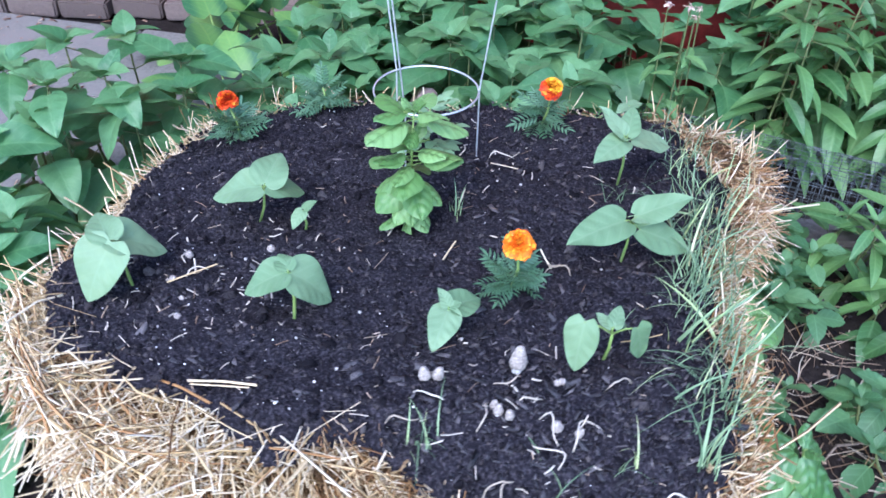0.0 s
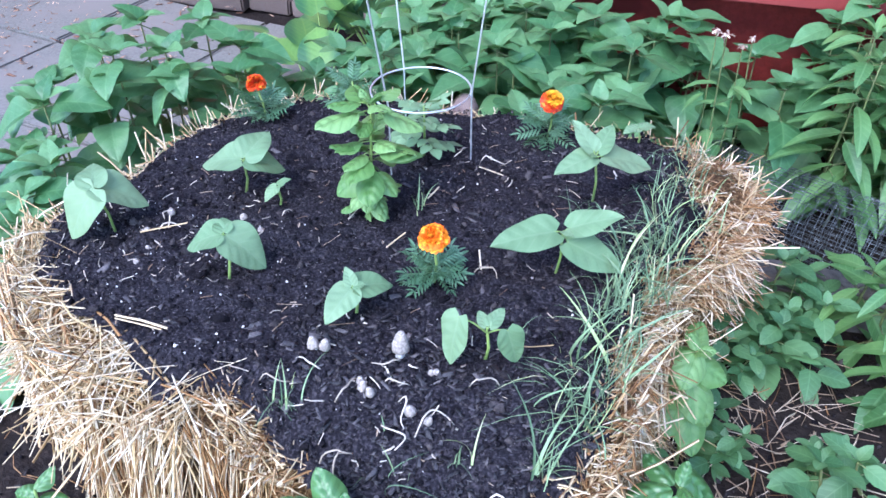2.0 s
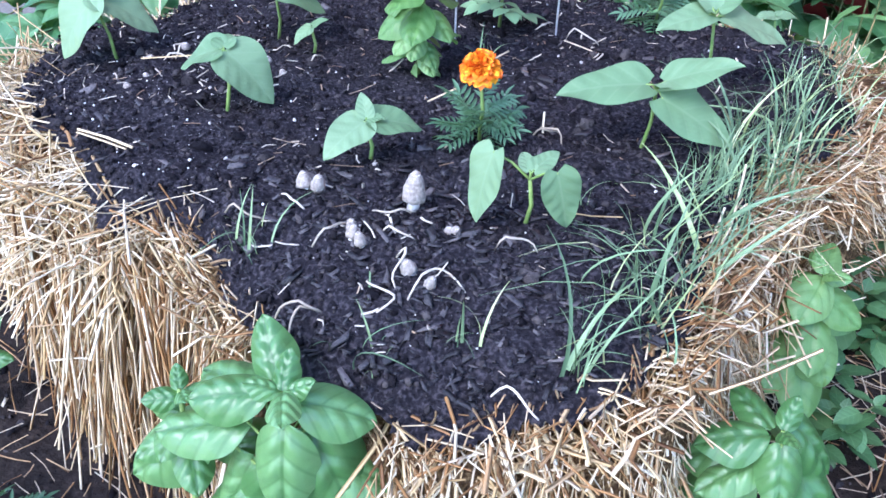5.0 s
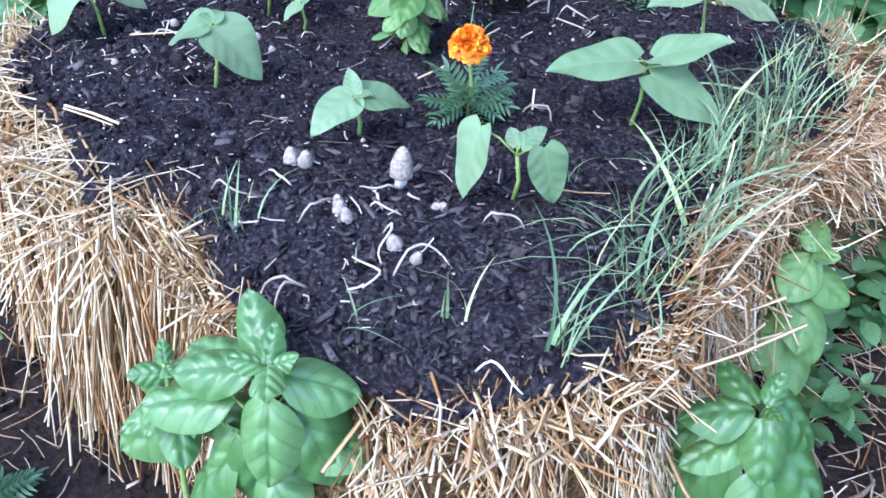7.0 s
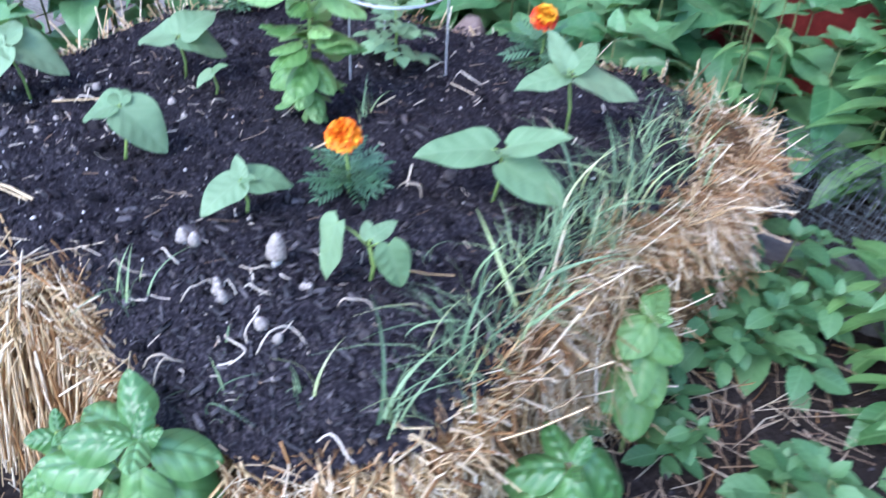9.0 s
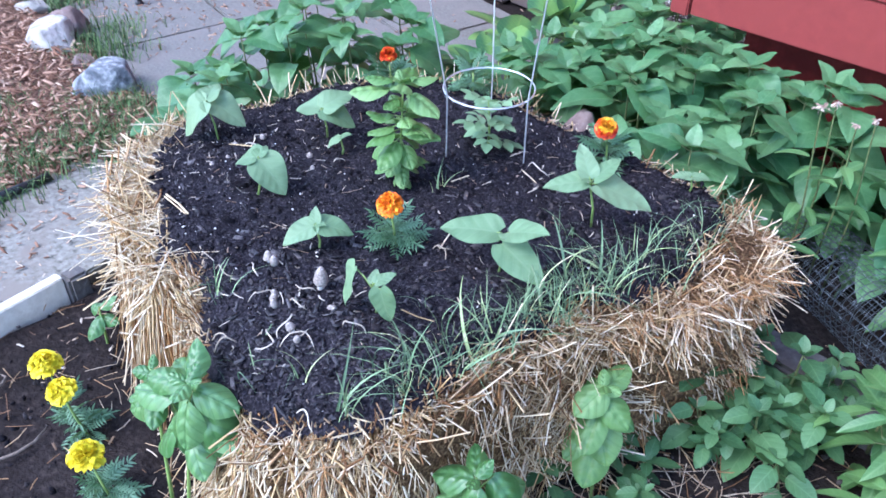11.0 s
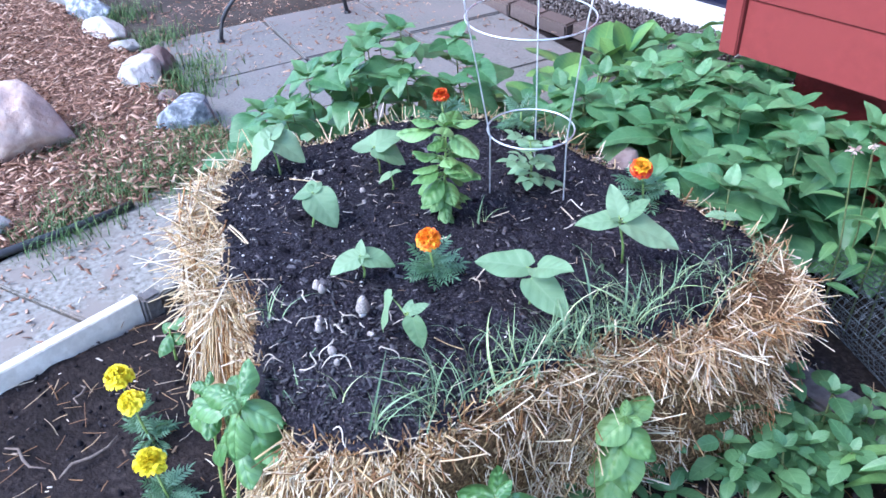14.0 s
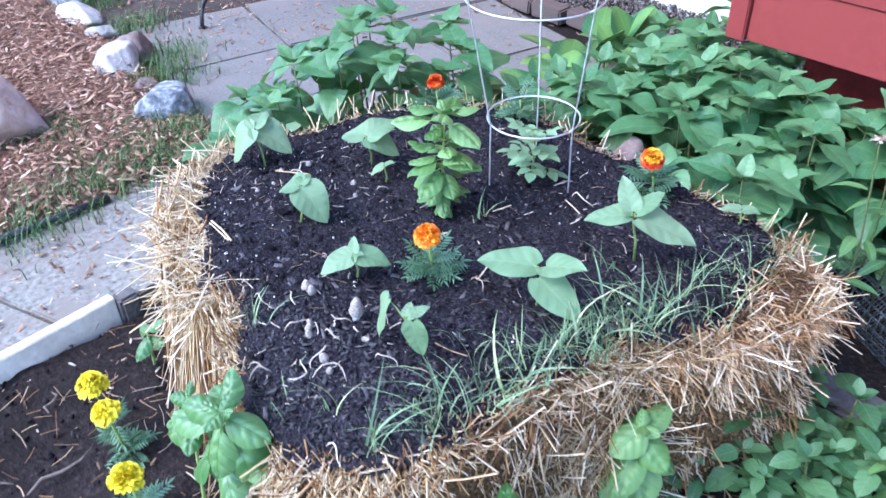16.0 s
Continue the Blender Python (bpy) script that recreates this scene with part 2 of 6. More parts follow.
M_GRAVEL = surface("gravel", [(0.1, (0.05, 0.043, 0.04)), (0.5, (0.12, 0.103, 0.093)), (0.95, (0.25, 0.23, 0.21))], 80, 0.9, 0.4, vary="island")
M_BRICK = surface("edging_brick", [(0.3, (0.10, 0.075, 0.065)), (0.7, (0.19, 0.145, 0.125))], 60, 0.9, 0.5, vary="object")
M_DRYBIT = surface("dry_bits", [(0.1, (0.16, 0.10, 0.06)), (0.5, (0.38, 0.28, 0.19)), (0.95, (0.66, 0.58, 0.46))], 80, 0.7, 0.2, vary="island")
M_TWIG = surface("dry_twig", [(0.3, (0.10, 0.075, 0.06)), (0.7, (0.24, 0.19, 0.15))], 80, 0.85, 0.4)
M_ROCKD = surface("reddish_grey_stone", [(0.3, (0.12, 0.085, 0.078)), (0.5, (0.20, 0.145, 0.13)), (0.75, (0.30, 0.24, 0.215))], 22, 0.85, 0.6, distance=0.02)
M_DUST = surface("trodden_earth", [(0.3, (0.035, 0.027, 0.022)), (0.55, (0.075, 0.06, 0.05)), (0.8, (0.13, 0.11, 0.09))], 50, 0.95, 0.6, 0.2, stain=(0.05, 0.042, 0.035), stain_scale=4)
M_LAWN = surface("lawn_blade", [(0.1, (0.035, 0.085, 0.025)), (0.6, (0.085, 0.16, 0.05)), (1.0, (0.20, 0.26, 0.10))], 50, 0.55, 0.1, vary="island")


# ---- building blocks ----
def empty(name, m, label, category, group="", kind=""):
    ob = new(name)
    ob.empty_display_size = 0.02
    ob.matrix_basis = m
    return tagged(ob, label, category, group, kind)


def mesh_of(name, verts, faces, material, smooth=True):
    me = bpy.data.meshes.new(name)
    me.from_pydata([tuple(v) for v in verts], [], [tuple(f) for f in faces])
    me.materials.append(material)
    if smooth:
        me.polygons.foreach_set("use_smooth", [True] * len(me.polygons))
    me.update()
    return me


def part(name, data, material=None, parent=None, label="", m=None):
    """Links a bmesh or a mesh as one object, under a thing or a part if one is given."""
    if isinstance(data, bmesh.types.BMesh):
        me = bpy.data.meshes.new(name)
        data.to_mesh(me)
        data.free()
    else:
        me = data
    if material and not me.materials:
        me.materials.append(material)
    ob = new(name, me)
    if parent:
        ob.parent = parent
    if m is not None:
        ob.matrix_basis = m
    return tagged(ob, label)


def tube_arrays(points, radii, sides=6):
    """Verts and faces of a tube along points, with capped ends."""
    pts = [Vector(p) for p in points]
    verts, faces = [], []
    up = Vector((0, 0, 1))
    for i, p in enumerate(pts):
        d = (pts[min(i + 1, len(pts) - 1)] - pts[max(i - 1, 0)]).normalized()
        u = d.cross(up if abs(d.z) < 0.9 else Vector((1, 0, 0))).normalized()
        v = d.cross(u)
        r = radii[i] if isinstance(radii, (list, tuple)) else radii
        for k in range(sides):
            a = 2 * math.pi * k / sides
            verts.append(p + u * r * math.cos(a) + v * r * math.sin(a))
    n = len(pts)
    for i in range(n - 1):
        for k in range(sides):
            j = (k + 1) % sides
            faces.append((i * sides + k, i * sides + j, (i + 1) * sides + j, (i + 1) * sides + k))
    faces.append(tuple(range(sides))[::-1])
    faces.append(tuple((n - 1) * sides + k for k in range(sides)))
    return verts, faces


def tube(name, points, radii, material, sides=6):
    return mesh_of(name, *tube_arrays(points, radii, sides), material)


def joined(name, pieces, material, smooth=True):
    """One mesh from many (verts, faces)."""
    verts, faces = [], []
    for v, f in pieces:
        n = len(verts)
        verts.extend(v)
        faces.extend(tuple(i + n for i in face) for face in f)
    return mesh_of(name, verts, faces, material, smooth)


def box(x0, x1, y0, y1, z0, z1, bevel=0.004):
    bm = bmesh.new()
    bmesh.ops.create_cube(bm, size=1)
    bmesh.ops.scale(bm, vec=(x1 - x0, y1 - y0, z1 - z0), verts=bm.verts)
    bmesh.ops.translate(bm, vec=((x0 + x1) / 2, (y0 + y1) / 2, (z0 + z1) / 2), verts=bm.verts)
    if bevel:
        bmesh.ops.bevel(bm, geom=bm.edges[:], offset=bevel, segments=2, affect="EDGES")
    return bm


def stone(name, size, material, seed, rough=0.22):
    bm = bmesh.new()
    bmesh.ops.create_icosphere(bm, subdivisions=4, radius=1)
    own = random.Random(seed)
    planes = [(Vector((own.gauss(0, 1), own.gauss(0, 1), own.gauss(0, 1))).normalized(), own.uniform(0.58, 0.88)) for _ in range(15)]
    for v in bm.verts:
        p = v.co.copy()
        cell = noise.cell_vector(p * 1.3 + Vector((seed, 0, 0)))
        n = noise.noise(p * 1.1 + Vector((seed * 3.1, 0, 0))) + 0.5 * noise.noise(p * 2.7 + Vector((0, seed, 0))) + 0.42 * noise.noise(p * 6 + Vector((0, 0, seed))) + 0.28 * noise.noise(p * 14 + Vector((seed, 0, 0)))
        q = p * (1 + rough * n) + cell * 0.03
        for n_, d_ in planes:
            over = q.dot(n_) - d_
            if over > 0:
                q -= n_ * over * 0.92
        v.co = Vector((q.x * size[0], q.y * size[1], q.z * size[2]))
    me = bpy.data.meshes.new(name)
    bm.to_mesh(me)
    bm.free()
    me.materials.append(material)
    me.polygons.foreach_set("use_smooth", [True] * len(me.polygons))
    return me


def strands(start, way, length, radius, bend, rng, flat=0.55):
    """Numpy verts and faces for many straws at once: three-sided, three sections, a little bent."""
    n = len(start)
    way = way / np.linalg.norm(way, axis=1, keepdims=True)
    ref = np.where(np.abs(way[:, 2:3]) < 0.9, np.array([[0, 0, 1.0]]), np.array([[1.0, 0, 0]]))
    u = np.cross(way, ref)
    u /= np.linalg.norm(u, axis=1, keepdims=True)
    v = np.cross(way, u)
    spin = rng.uniform(0, 6.283, n)
    rows = []
    for k in range(3):
        s = k / 2
        c = start + way * (length * s)[:, None] + bend * (length * s * s)[:, None]
        for j in range(3):
            a = spin + 2.0944 * j
            rows.append(c + u * (radius * np.cos(a))[:, None] + v * (radius * flat * np.sin(a))[:, None])
    verts = np.stack(rows, 1).reshape(-1, 3)
    base = (np.arange(n) * 9)[:, None]
    quads = np.array([(s * 3 + j, s * 3 + (j + 1) % 3, s * 3 + 3 + (j + 1) % 3, s * 3 + 3 + j) for s in range(2) for j in range(3)])
    faces = (base[:, None] + quads[None]).reshape(-1, 4)
    return verts, faces


def big_mesh(name, verts, faces, material, smooth=False):
    """A mesh from numpy arrays of verts and equal-sided faces."""
    me = bpy.data.meshes.new(name)
    k = faces.shape[1]
    me.vertices.add(len(verts))
    me.vertices.foreach_set("co", np.ascontiguousarray(verts, dtype=np.float32).ravel())
    me.loops.add(faces.size)
    me.loops.foreach_set("vertex_index", np.ascontiguousarray(faces, dtype=np.int32).ravel())
    me.polygons.add(len(faces))
    me.polygons.foreach_set("loop_start", np.arange(0, faces.size, k, dtype=np.int32))
    me.update(calc_edges=True)
    if smooth:
        me.polygons.foreach_set("use_smooth", [True] * len(faces))
    me.materials.append(material)
    me.validate()
    return me


def scatter(shape_v, shape_f, at, size, rng, squash=(1, 1, 1), jitter=0.25, lie=False):
    """Copies of a small shape, each turned, stretched and dented at random."""
    n, k = len(at), len(shape_v)
    a = rng.normal(size=(n, 3, 3))
    q, _ = np.linalg.qr(a)
    if lie:
        ang = rng.uniform(0, 6.283, n)
        tip = rng.normal(0, 0.25, (n, 2))
        q = np.zeros((n, 3, 3))
        q[:, 0, 0], q[:, 0, 1], q[:, 1, 0], q[:, 1, 1], q[:, 2, 2] = np.cos(ang), -np.sin(ang), np.sin(ang), np.cos(ang), 1
        q[:, 2, 0], q[:, 2, 1] = tip[:, 0], tip[:, 1]
    v = shape_v[None] * (1 + rng.uniform(-jitter, jitter, (n, k, 1))) * np.array(squash)[None, None] * size[:, None, None]
    v = np.einsum("nij,nkj->nki", q, v) + at[:, None]
    f = (np.arange(n) * k)[:, None, None] + shape_f[None]
    return v.reshape(-1, 3), f.reshape(-1, shape_f.shape[1])


def ico(sub=1):
    bm = bmesh.new()
    bmesh.ops.create_icosphere(bm, subdivisions=sub, radius=1)
    v = np.array([x.co[:] for x in bm.verts])
    bm.verts.index_update()
    f = np.array([[x.index for x in face.verts] for face in bm.faces])
    bm.free()
    return v, f


CHIP_V = np.array([(-1, -0.3, 0), (0.8, -0.4, 0.02), (1, 0.2, 0), (-0.7, 0.4, 0.03), (-0.9, -0.25, 0.14), (0.75, -0.33, 0.16), (0.9, 0.2, 0.15), (-0.65, 0.33, 0.17)])
CHIP_F = np.array([(0, 3, 2, 1), (4, 5, 6, 7), (0, 1, 5, 4), (1, 2, 6, 5), (2, 3, 7, 6), (3, 0, 4, 7)])


def leaf_mesh(name, material, width=0.6, a=0.5, b=0.8, fold=0.25, droop=0.25, wavy=0.0, pucker=0.0, nx=9, ny=6, seed=0, teeth=0.0):
    """A leaf one unit long along +x: width profile x^a (1-x)^b, folded along the midrib, drooping to its tip."""
    top = (a / (a + b)) ** a * (b / (a + b)) ** b
    verts, faces = [], []
    for i in range(nx + 1):
        x = i / nx
        xx = min(max(x, 0.012), 0.996)
        h = width / 2 * (xx ** a * (1 - xx) ** b) / top
        if teeth and i % 2:
            h *= 1 - teeth
        for j in range(ny + 1):
            s = 2 * j / ny - 1
            y = s * h
            z = fold * abs(y) - droop * x * x + wavy * math.sin(9 * x + 2 * seed) * abs(s) ** 2 * 0.5
            z += pucker * (math.sin(x * 30 - abs(y) * 24) * (1 - s * s) * min(1, 2.5 * abs(s)) - 0.6 * abs(s) ** 3)
            back = -0.10 * abs(s) * (1 - x) if a < 0.45 else 0.0
            verts.append((x + back, y, z))
    for i in range(nx):
        for j in range(ny):
            k = i * (ny + 1) + j
            faces.append((k, k + ny + 1, k + ny + 2, k + 1))
    return mesh_of(name, verts, faces, material)


def domed_leaf(name, material, width=0.62, droop=0.2, dome=0.5, veins=5, seed=0, nx=28, ny=12):
    """A broad leaf one unit long along +x, domed across, grooved at the midrib and quilted between its veins."""
    a, b = 0.55, 0.74
    top = (a / (a + b)) ** a * (b / (a + b)) ** b
    verts, faces = [], []
    for i in range(nx + 1):
        x = i / nx
        xx = min(max(x, 0.006), 0.997)
        h = width / 2 * (xx ** a * (1 - xx) ** b) / top
        for j in range(ny + 1):
            s = 2 * j / ny - 1
            y = s * h * (1 + 0.04 * math.sin(7 * x + seed * 2 + s))
            z = -dome * y * y / width * 1.3 - droop * x ** 2.2 + 0.03 * math.sin(5 * x + seed) * s
            z -= 0.032 * math.exp(-(y / 0.06) ** 2)
            z += 0.040 * abs(math.sin(math.pi * veins * (x - 0.9 * abs(y)))) * (1 - s * s) * min(1, 4 * abs(s))
            verts.append((x, y, z))
    for i in range(nx):
        for j in range(ny):
            k = i * (ny + 1) + j
            faces.append((k, k + ny + 1, k + ny + 2, k + 1))
    return mesh_of(name, verts, faces, material)


def compound_mesh(name, material, pairs=5, span=0.55, leaflet=0.34, width=0.4, rng=None, droop=0.3, fat=0.0):
    """A feathered leaf one unit long along +x: leaflets in pairs on a thin rib."""
    verts, faces = tube_arrays([(0, 0, 0), (0.5, 0, -droop * 0.25), (1, 0, -droop)], [0.012, 0.009, 0.004], 3)
    for k in range(2 * pairs + 1):
        last = k == 2 * pairs
        x = 1.0 - leaflet * 0.6 if last else 0.22 + 0.7 * (k // 2) / pairs
        side = 0 if last else (1 if k % 2 else -1)
        size = leaflet * (1.15 if last else (0.6 + 0.5 * math.sin(math.pi * (0.25 + 0.6 * (k // 2) / pairs))))
        ang = side * radians(58)
        c, s = math.cos(ang), math.sin(ang)
        z0 = -droop * x * x
        base = len(verts)
        for px, h in ((0.0, 0.1), (0.25, 0.9), (0.55, 1.0), (0.8, 0.6), (1.0, 0.05)):
            for w in (-1, 0, 1):
                lx, ly, lz = px * size, w * h * width * size / 2, -0.25 * px * px * size + 0.15 * abs(w) * h * size * 0.5
                verts.append(Vector((x + lx * c - ly * s, lx * s + ly * c, z0 + lz)))
        for i in range(4):
            for w in range(2):
                q = base + i * 3 + w
                faces.append((q, q + 3, q + 4, q + 1))
    return mesh_of(name, verts, faces, material)


def leaf_pose(a, b, roll=0.0, lift=0.0, face=None):
    """The matrix that lays a unit leaf from a to b, its face turned up or to face; roll turns it about its rib, in degrees."""
    a, b = Vector(a), Vector(b)
    d = b - a
    x = d.normalized()
    up = Vector(face) if face else Vector((0, 0, 1)) if abs(x.z) < 0.95 else Vector((-1, 0, 0))
    y = up.cross(x).normalized()
    z = x.cross(y)
    m = Matrix((x, y, z)).transposed().to_4x4() @ Matrix.Rotation(radians(roll), 4, "X") @ Matrix.Rotation(radians(lift), 4, "Y")
    return Matrix.Translation(a) @ m @ Matrix.Scale(d.length, 4)


def plan_noise(x, y, scale, seed=0.0):
    return noise.noise(Vector((x * scale, y * scale, seed)))


def side_shift(x, y, s):
    """How far a bale's side bulges (positive) or is hollowed at a place of its rim, s from foot to top."""
    return 0.030 * noise.noise(Vector((x * 7, y * 7, s * 3))) + 0.014 * noise.noise(Vector((x * 19, y * 19, s * 7)))


def soil_level(x, y):
    """The bed's top: it leans a little and falls off towards its front."""
    return 0.447 + 0.035 * (x - 0.2) - 0.045 * (y + 0.1) - 0.40 * np.maximum(0, -0.25 - y)


# plan of the bed: the soil's rim and the straw's outer rim
RIM = [(0.38, -0.425), (0.50, -0.355), (0.565, -0.28), (0.57, -0.18), (0.575, -0.06), (0.59, 0.06), (0.60, 0.16), (0.67, 0.26), (0.705, 0.33), (0.675, 0.46), (0.66, 0.60), (0.56, 0.69), (0.38, 0.70), (0.09, 0.73),
       (-0.22, 0.74), (-0.40, 0.66), (-0.48, 0.42), (-0.505, 0.24), (-0.555, 0.05), (-0.47, -0.085), (-0.34, -0.178), (-0.19, -0.235), (-0.105, -0.295), (0.0, -0.262), (0.06, -0.30), (0.12, -0.345), (0.26, -0.40)]
OUT = [(0.385, -0.475), (0.53, -0.40), (0.612, -0.31), (0.625, -0.19), (0.64, -0.05), (0.655, 0.06), (0.685, 0.13), (0.745, 0.25), (0.79, 0.37), (0.825, 0.50), (0.79, 0.64), (0.64, 0.735), (0.40, 0.75), (0.09, 0.775),
       (-0.25, 0.785), (-0.44, 0.70), (-0.525, 0.43), (-0.55, 0.24), (-0.61, 0.04), (-0.52, -0.145), (-0.38, -0.255), (-0.22, -0.31), (-0.115, -0.365), (0.01, -0.335), (0.075, -0.365), (0.14, -0.40), (0.275, -0.455)]


def inside(px, py, poly):
    """Signed distance to a polygon, positive inside, for numpy arrays."""
    q = np.array(poly)
    r = np.roll(q, -1, 0)
    best = np.full(px.shape, 1e9)
    odd = np.zeros(px.shape, bool)
    for (x0, y0), (x1, y1) in zip(q, r):
        dx, dy = x1 - x0, y1 - y0
        t = np.clip(((px - x0) * dx + (py - y0) * dy) / (dx * dx + dy * dy), 0, 1)
        best = np.minimum(best, np.hypot(px - x0 - t * dx, py - y0 - t * dy))
        cross = ((y0 > py) != (y1 > py)) & (px < dx * (py - y0) / (dy if dy else 1e-9) + x0)
        odd ^= cross
    return np.where(odd, best, -best)


def along(poly, s):
    """Points of a polygon at s, counted in its corners, with outward normals and tangents."""
    q = np.array(poly, float)
    i = np.floor(s).astype(int) % len(q)
    a, b = q[i], q[(i + 1) % len(q)]
    f = (s - np.floor(s))[:, None]
    t = (b - a) / np.linalg.norm(b - a, axis=1, keepdims=True)
    return a * (1 - f) + b * f, np.stack([t[:, 1], -t[:, 0]], 1), t


def spread(poly, n, source):
    """Random places round a polygon, even by length."""
    q = np.array(poly, float)
    seg = np.linalg.norm(np.roll(q, -1, 0) - q, axis=1)
    return np.interp(source.uniform(0, 1, n), np.r_[0, np.cumsum(seg)] / seg.sum(), np.arange(len(q) + 1)) % len(q)


# ---- the ground and what is built on it ----
rng = np.random.default_rng(4)


def spaced(lo, hi, fine_lo, fine_hi, step):
    mid = np.arange(fine_lo, fine_hi, step)
    left = fine_lo - np.geomspace(step * 2, fine_lo - lo, 16)[::-1]
    right = fine_hi + np.geomspace(step * 2, hi - fine_hi, 16)
    return np.r_[left, mid, right]


def build_ground():
    xs, ys = spaced(-400, 400, -3.2, 2.4, 0.03), spaced(-400, 400, -2.2, 3.0, 0.03)
    gx, gy = np.meshgrid(xs, ys)
    z = np.zeros(gx.shape)
    for i in range(gx.shape[0]):
        for j in range(gx.shape[1]):
            x, y = gx[i, j], gy[i, j]
            if abs(x) < 3.5 and abs(y) < 3.5:
                z[i, j] = 0.012 * plan_noise(x, y, 5) + 0.010 * plan_noise(x, y, 17, 3) + 0.006 * plan_noise(x, y, 40, 5)
                if x > -0.6:
                    z[i, j] += 0.012
                else:
                    z[i, j] -= 0.02
    verts = np.stack([gx, gy, z], -1).reshape(-1, 3)
    nx, ny = len(xs), len(ys)
    a = (np.arange(ny - 1)[:, None] * nx + np.arange(nx - 1)[None]).ravel()
    faces = np.stack([a, a + 1, a + nx + 1, a + nx], 1)
    tagged(part("ground", big_mesh("ground", verts, faces, M_DIRT, True)), "dark bare garden soil with fine clods", "ground", kind="structure")


build_ground()


def build_patio():
    patio = empty("pavement", pose(0, 0, 0), "grey concrete paving slabs with dark open joints", "paving", kind="structure")
    strip = pose(-0.915, -0.58, 0.018, 0, 0, 6.6)
    for y0, y1 in ((0.004, 0.70), (-0.88, -0.004), (-1.9, -0.888)):
        bm = box(-0.275, 0.275, y0, y1, -0.05, 0.0, 0.006)
        for v in bm.verts:
            v.co.y += 0.24 * v.co.x
        part("paving_slab", bm, M_DIRTYSLAB, patio, m=strip @ pose(0, 0, 0, rng.normal(0, 0.3), rng.normal(0, 0.3), rng.normal(0, 0.6)))
    turn = pose(-1.895, 1.02, 0.018, 0, 0, -11)
    for c0, c1 in ((-0.62, -0.005), (0.005, 0.64), (0.65, 1.28)):
        for r0, r1 in ((-0.56, -0.005), (0.005, 0.55), (0.56, 1.1)):
            cx, cy = (c0 + c1) / 2, (r0 + r1) / 2
            bm = box(c0 - cx, c1 - cx, r0 - cy, r1 - cy, -0.05, 0.0, 0.007)
            part("paving_slab", bm, M_CONCRETE, patio, m=turn @ pose(cx, cy, rng.uniform(-0.003, 0.003), rng.normal(0, 0.3), rng.normal(0, 0.3), rng.normal(0, 0.4)))


build_patio()


def build_edge_boards():
    board = empty("edging_board", pose(-0.638, -0.362, 0, 0, 0, 6.6), "white weathered board edging the garden bed", "edging", kind="structure")
    bm = box(-0.016, 0.016, -2.4, 0, -0.05, 0.076, 0.003)
    for v in bm.verts:
        v.co.x += 0.004 * math.sin(v.co.y * 3)
    part("plank", bm, M_BOARD, board)
    post = box(-0.014, 0.040, 0.002, 0.060, -0.05, 0.074, 0.008)
    part("corner_post", post, M_GREYWOOD, board, "grey weathered corner stake")
    timber = empty("edging_timber", pose(0.74, 0.685, 0.0, 0, 0, -2), "grey weathered timber edging beside the straw", "edging", kind="structure")
    part("plank", box(0, 2.6, -0.055, 0.055, -0.04, 0.105, 0.010), M_GREYWOOD, timber)


build_edge_boards()


def build_house():
    house = empty("house", pose(0, 0, 0), "red painted house wall with horizontal boards over a dark, shade-tinted red base", "house", kind="structure")
    x0, y0, x1 = 0.04, 1.39, 5.0
    part("wall", box(x0 + 0.02, x1, y0 + 0.03, 2.9, 0.52, 3.4, 0), M_RED, house)
    z, step = 0.50, 0.176
    while z < 3.3:
        part("siding_board", box(x0 + 0.055, x1, -0.012, 0.012, 0, step - 0.004, 0.003), M_RED, house, m=pose(0, y0 + 0.014, z, -1.2))
        part("siding_board", box(-0.012, 0.012, 0.06, 2.66 - y0, 0, step - 0.004, 0.003), M_RED, house, m=pose(x0 + 0.010, y0, z, 0, 1.2))
        z += step
    part("corner_board", box(x0 - 0.008, x0 + 0.052, y0 - 0.010, y0 + 0.05, 0.497, 3.4, 0.004), M_RED, house)
    # the overhang's shade is painted into the base and soffit colour
    part("base_wall", box(x0 + 0.17, x1, y0 + 0.17, 2.55, -0.1, 0.53, 0.006), M_REDWALL, house, "dark red base set back under the boards, overhang shade in its colour")
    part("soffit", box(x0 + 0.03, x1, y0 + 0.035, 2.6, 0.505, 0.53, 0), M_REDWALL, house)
    part("back_wall", box(-6, x0 + 0.03, 2.68, 3.1, 0.62, 3.4, 0.004), M_RED, house)
    part("footing", box(-6, x0 + 0.15, 2.63, 3.1, -0.1, 0.10, 0.006), M_WHITE, house, "white painted footing")
    part("roof", box(-6.4, x1 + 0.4, y0, 4.6, 3.4, 3.5, 0.01), M_GREYWOOD, house)
    window = part("window", box(-1.14, 0.1, 2.69, 2.75, 0.10, 0.62, 0.004), M_GLASS_DARK, house, "low dark reflecting window")
    part("window_frame", box(-1.20, -1.14, 2.65, 2.75, 0.101, 0.62, 0.004), M_WHITE, window)
    part("window_frame", box(-1.138, 0.1, 2.65, 2.75, 0.102, 0.116, 0.003), M_WHITE, window)
    part("wall", box(-6, -1.20, 2.66, 3.1, 0.102, 0.62, 0.004), M_RED, house)


build_house()


